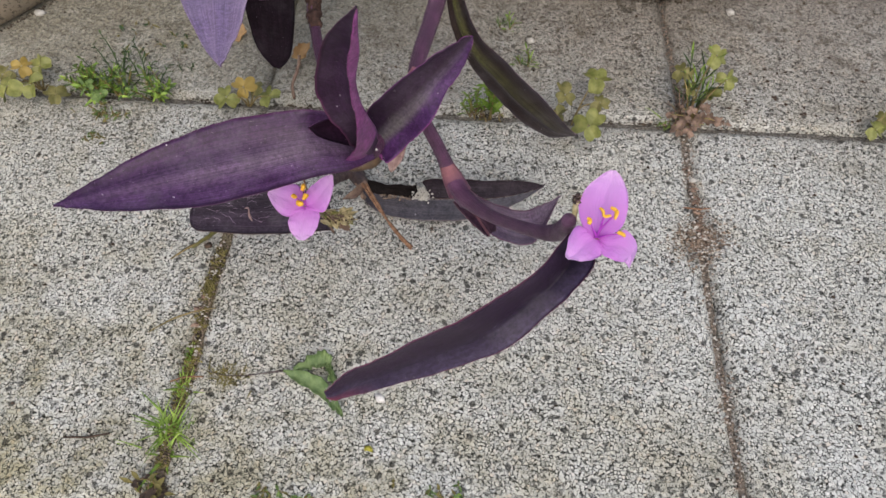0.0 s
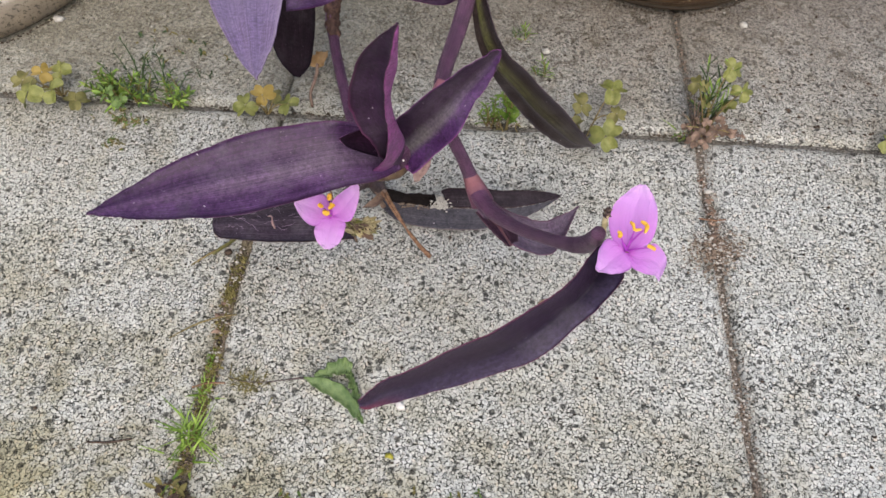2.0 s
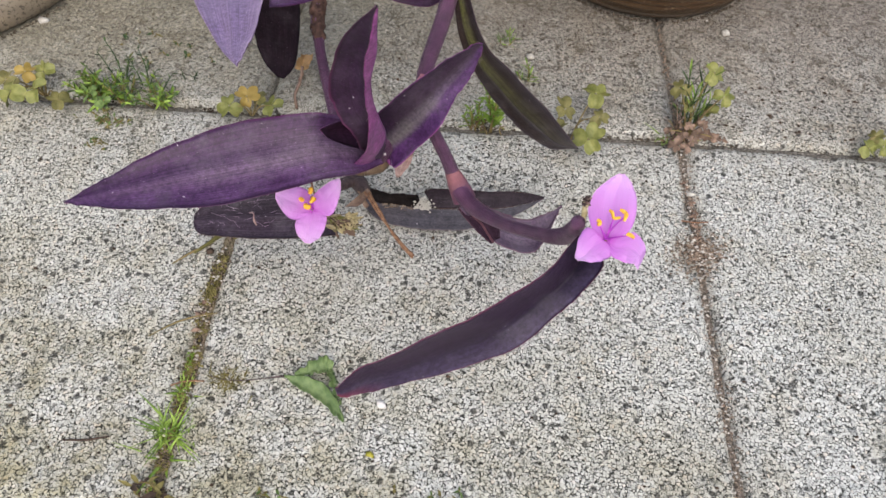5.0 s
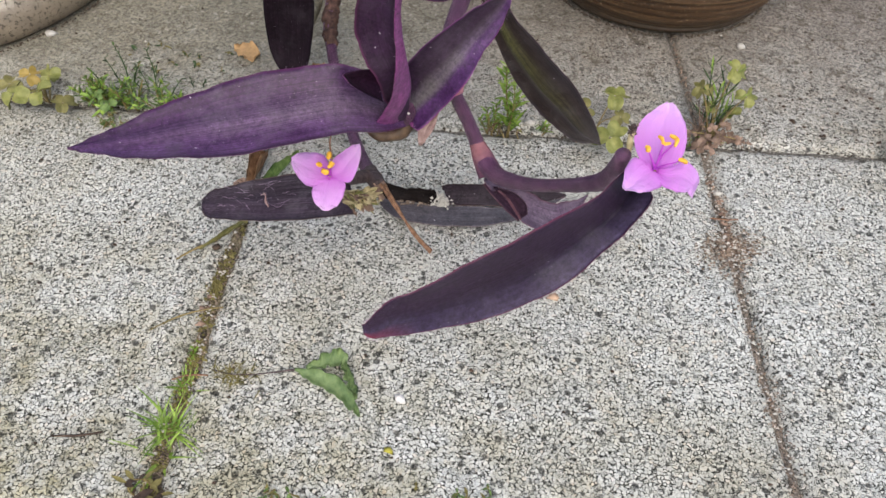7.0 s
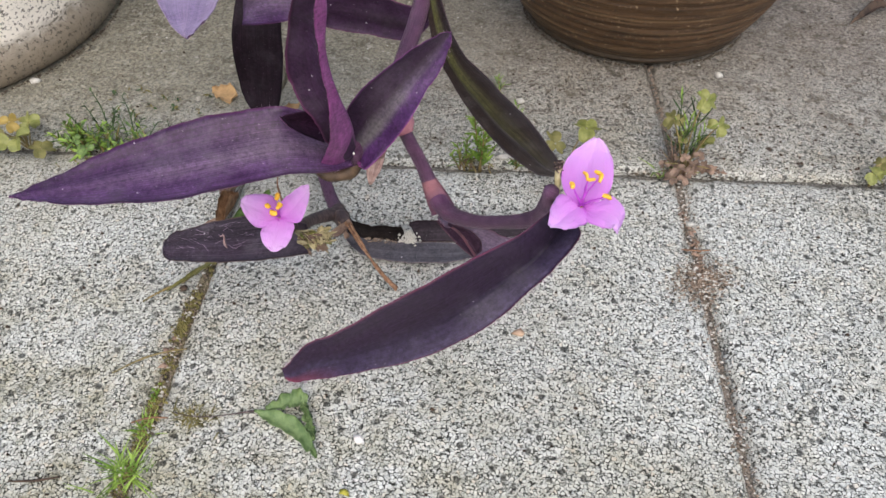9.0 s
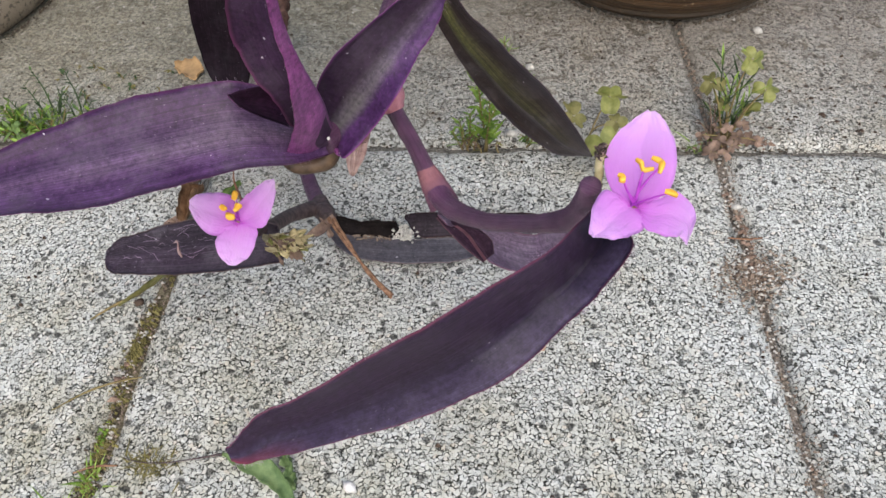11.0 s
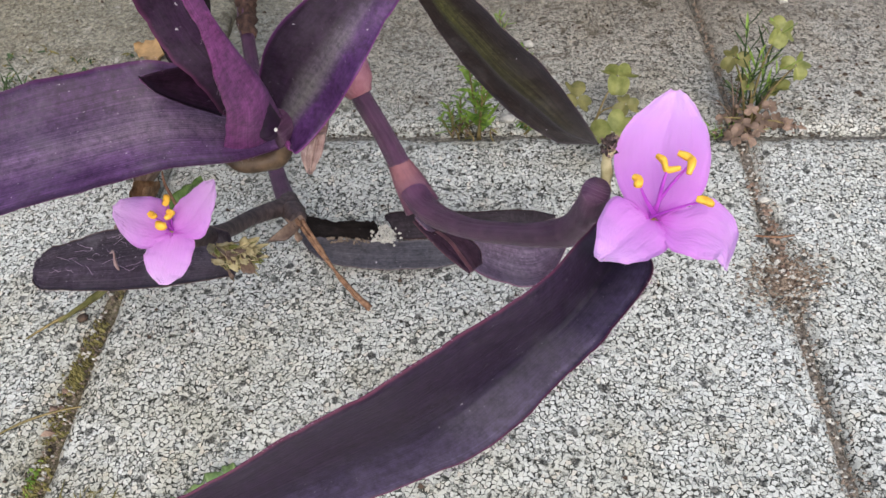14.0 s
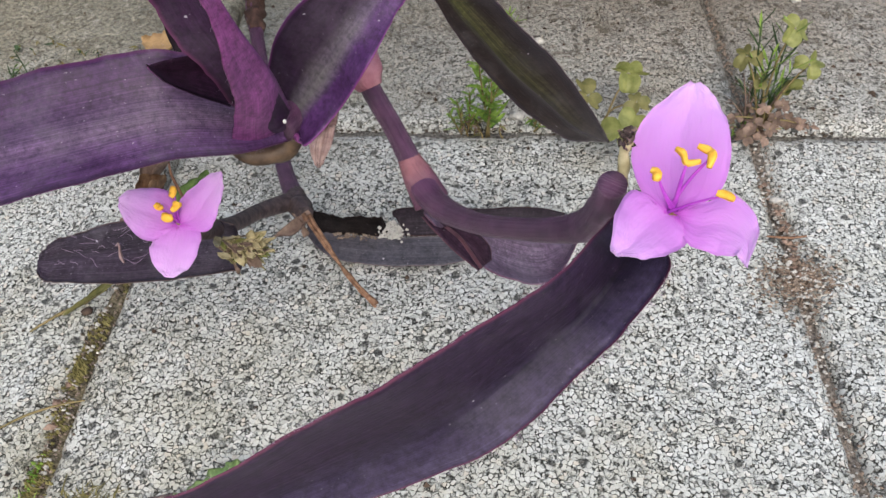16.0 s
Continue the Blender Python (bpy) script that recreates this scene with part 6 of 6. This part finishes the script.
scrap("dry_leaf", [((-0.0880, 0.2625, 0.004), (-0.0868, 0.2630, 0.002), (-0.0855, 0.2632, 0.004)), ((-0.0895, 0.2690, 0.009), (-0.0868, 0.2700, 0.003), (-0.0835, 0.2690, 0.010)), ((-0.0885, 0.2755, 0.010), (-0.0855, 0.2760, 0.003), (-0.0820, 0.2755, 0.009)), ((-0.0835, 0.2815, 0.006), (-0.0832, 0.2815, 0.005), (-0.0828, 0.2815, 0.006))], LITTER, "curled brown dry leaf on the slab", 94)
scrap("dry_leaf", [((-0.0788, 0.3305, 0.0030), (-0.0761, 0.3312, 0.0020), (-0.0722, 0.3305, 0.0040)), ((-0.0778, 0.3329, 0.0060), (-0.0753, 0.3360, 0.0030), (-0.0702, 0.3334, 0.0070)), ((-0.0767, 0.3385, 0.0060), (-0.0753, 0.3419, 0.0030), (-0.0708, 0.3385, 0.0060))], FADED, "crumpled ochre dry leaf on the slab", 75)
scrap("green_leaf", [((-0.0812, 0.2500, 0.003), (-0.0798, 0.2498, 0.002), (-0.0784, 0.2496, 0.004)), ((-0.0790, 0.2560, 0.006), (-0.0772, 0.2555, 0.002), (-0.0752, 0.2548, 0.006)), ((-0.0760, 0.2630, 0.007), (-0.0742, 0.2622, 0.003), (-0.0722, 0.2612, 0.006)), ((-0.0728, 0.2695, 0.006), (-0.0714, 0.2688, 0.003), (-0.0700, 0.2680, 0.006)), ((-0.0690, 0.2750, 0.004), (-0.0688, 0.2748, 0.003), (-0.0686, 0.2746, 0.004))], WEED, "crinkled green leaf lying behind the plant", 95, 0.0009)
scrap("dry_leaf", [((-0.0860, 0.2520, 0.006), (-0.0846, 0.2522, 0.002), (-0.0832, 0.2525, 0.006)), ((-0.0858, 0.2570, 0.012), (-0.0838, 0.2578, 0.003), (-0.0816, 0.2575, 0.012)), ((-0.0846, 0.2630, 0.013), (-0.0826, 0.2640, 0.003), (-0.0804, 0.2632, 0.012)), ((-0.0820, 0.2690, 0.008), (-0.0815, 0.2690, 0.005), (-0.0808, 0.2690, 0.008))], DRY, "curled brown dried bud scale on the slab", 41, 0.0009)
scatter("leaf_crumb", "brown leaf crumbs behind the plant", "litter", LITTER, [(-0.0856, 0.2490, 0.001), (-0.0840, 0.2500, 0.002), (-0.0880, 0.2515, 0.001), (-0.0906, 0.2531, 0.001), (-0.0890, 0.2560, 0.001), (-0.0870, 0.2475, 0.001), (-0.0915, 0.2550, 0.001)], 0.0026, 42, 0.5)
scrap("green_leaf", [((-0.0955, 0.2150, 0.0025), (-0.0952, 0.2145, 0.0015), (-0.0948, 0.2140, 0.0022)), ((-0.0903, 0.2208, 0.0030), (-0.0900, 0.2203, 0.0018), (-0.0895, 0.2199, 0.0026)), ((-0.0851, 0.2280, 0.0036), (-0.0845, 0.2273, 0.0022), (-0.0838, 0.2267, 0.0030)), ((-0.0805, 0.2330, 0.0040), (-0.0800, 0.2322, 0.0026), (-0.0792, 0.2314, 0.0036)), ((-0.0770, 0.2350, 0.0040), (-0.0768, 0.2348, 0.0038), (-0.0766, 0.2346, 0.0040))], SALLOW, "narrow olive leaf lying by the joint", 62)
scrap("orange_leaf", [((-0.1205, 0.3490, 0.003), (-0.1203, 0.3480, 0.002), (-0.1200, 0.3470, 0.003)), ((-0.1165, 0.3545, 0.003), (-0.1150, 0.3480, 0.0015), (-0.1145, 0.3415, 0.003)), ((-0.1105, 0.3525, 0.003), (-0.1100, 0.3465, 0.0015), (-0.1095, 0.3390, 0.003)), ((-0.1065, 0.3470, 0.003), (-0.1064, 0.3460, 0.002), (-0.1063, 0.3450, 0.003))], FADED, "small faded orange leaf on the slab", 96, 0.0010)
scrap("dark_leaf", [((0.2215, 0.4545, 0.002), (0.2225, 0.4560, 0.002), (0.2230, 0.4575, 0.003)), ((0.2300, 0.4660, 0.006), (0.2325, 0.4650, 0.003), (0.2345, 0.4635, 0.006)), ((0.2390, 0.4770, 0.006), (0.2410, 0.4740, 0.003), (0.2420, 0.4700, 0.006)), ((0.2500, 0.4790, 0.004), (0.2502, 0.4780, 0.003), (0.2504, 0.4770, 0.004))], DARK_DEBRIS, "curled dark dry leaf on the slab", 97)
pebble((-0.0893, 0.2177), 0.0021, DARK_DEBRIS, "small dark stone on the slab", 6)
pebble((-0.0060, 0.1380), 0.0016, YELLOW, "tiny yellow crumb on the slab", 7)
pebble((0.0330, 0.3150), 0.0030, PEBBLE, "pale stone chip beside a grassy weed", 8)
pebble((0.1180, 0.2800), 0.0020, PEBBLE, "pale stone chip in the joint", 9)

pebble((-0.005, 0.158), 0.0021, WHITE_CHIP, "small white stone chip on the slab", 1)
pebble((0.1425, 0.3970), 0.0026, PEBBLE, "small white stone chip on the slab", 2)
pebble((-0.218, 0.348), 0.0032, PEBBLE, "pale stone chip beside the white pot", 3)
pebble((0.0390, 0.3610), 0.0028, PEBBLE, "pale stone chip on the slab", 4)
pebble((0.047, 0.211), 0.0022, TAN_PEBBLE, "tan stone chip on the slab", 5)

crumb_rng = random.Random(88)
scatter("soil_crumbs", "soil crumbs caught in the folded old leaf", "soil", GRIT, [(crumb_rng.uniform(-0.021, -0.007), 0.2502 + crumb_rng.gauss(0, 0.0008), 0.0046) for _ in range(80)], 0.0006, 84, 0.8)
scatter("soil_crumbs", "pale grit heaped in the tear of the old leaf", "soil", PEBBLE, [(crumb_rng.gauss(-0.0022, 0.0018), 0.2528 + crumb_rng.gauss(0, 0.0012), 0.0030 + crumb_rng.random() * 0.0040) for _ in range(190)], 0.0009, 94, 0.9)

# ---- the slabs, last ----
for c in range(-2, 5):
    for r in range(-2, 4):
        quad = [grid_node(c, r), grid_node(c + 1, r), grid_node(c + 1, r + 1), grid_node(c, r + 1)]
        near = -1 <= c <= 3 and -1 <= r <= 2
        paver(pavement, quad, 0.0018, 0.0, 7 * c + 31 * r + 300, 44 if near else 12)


def far_paving():
    """The rest of the terrace: plain slabs in the same grid, joined."""
    verts, faces = [], []
    rng = random.Random(5)
    for c in range(-14, 17):
        for r in range(-14, 16):
            if -2 <= c < 5 and -2 <= r < 4:
                continue
            quad = [V((*grid_node(c + i, r + j), 0)) for i, j in ((0, 0), (1, 0), (1, 1), (0, 1))]
            mid = sum(quad, V((0, 0, 0))) / 4
            top = rng.uniform(-0.001, 0.001)
            o = len(verts)
            for inset, z in ((0.0015, -0.05), (0.0015, top - 0.003), (0.004, top)):
                verts += [q + (mid - q).normalized() * inset * 1.4 + V((0, 0, z)) for q in quad]
            for k in range(2):
                for i in range(4):
                    a, b = o + 4 * k + i, o + 4 * k + (i + 1) % 4
                    faces.append((a, b, b + 4, a + 4))
            faces.append((o + 8, o + 9, o + 10, o + 11))
    return tagged(mesh_object("paver_field", verts, faces, AGGREGATE, pavement, smooth=False), "more grey slabs of the terrace", kind="stuff")


far_paving()
grit_rng = random.Random(99)
for mat, count, size, label in ((PEBBLE, 260, 0.0007, "loose pale grit on the slabs"), (DARK_DEBRIS, 420, 0.0009, "loose dark grit on the slabs")):
    spots = [(grit_rng.uniform(-0.28, 0.30), grit_rng.uniform(0.09, 0.48), 0.0004) for _ in range(count)]
    scatter("loose_grit", label, "grit", mat, [p for p in spots if (p[0] + 0.316) ** 2 + (p[1] - 0.409) ** 2 > 0.0135 and (p[0] - 0.1017) ** 2 + (p[1] - 0.4712) ** 2 > 0.0045], size, count, 0.8)
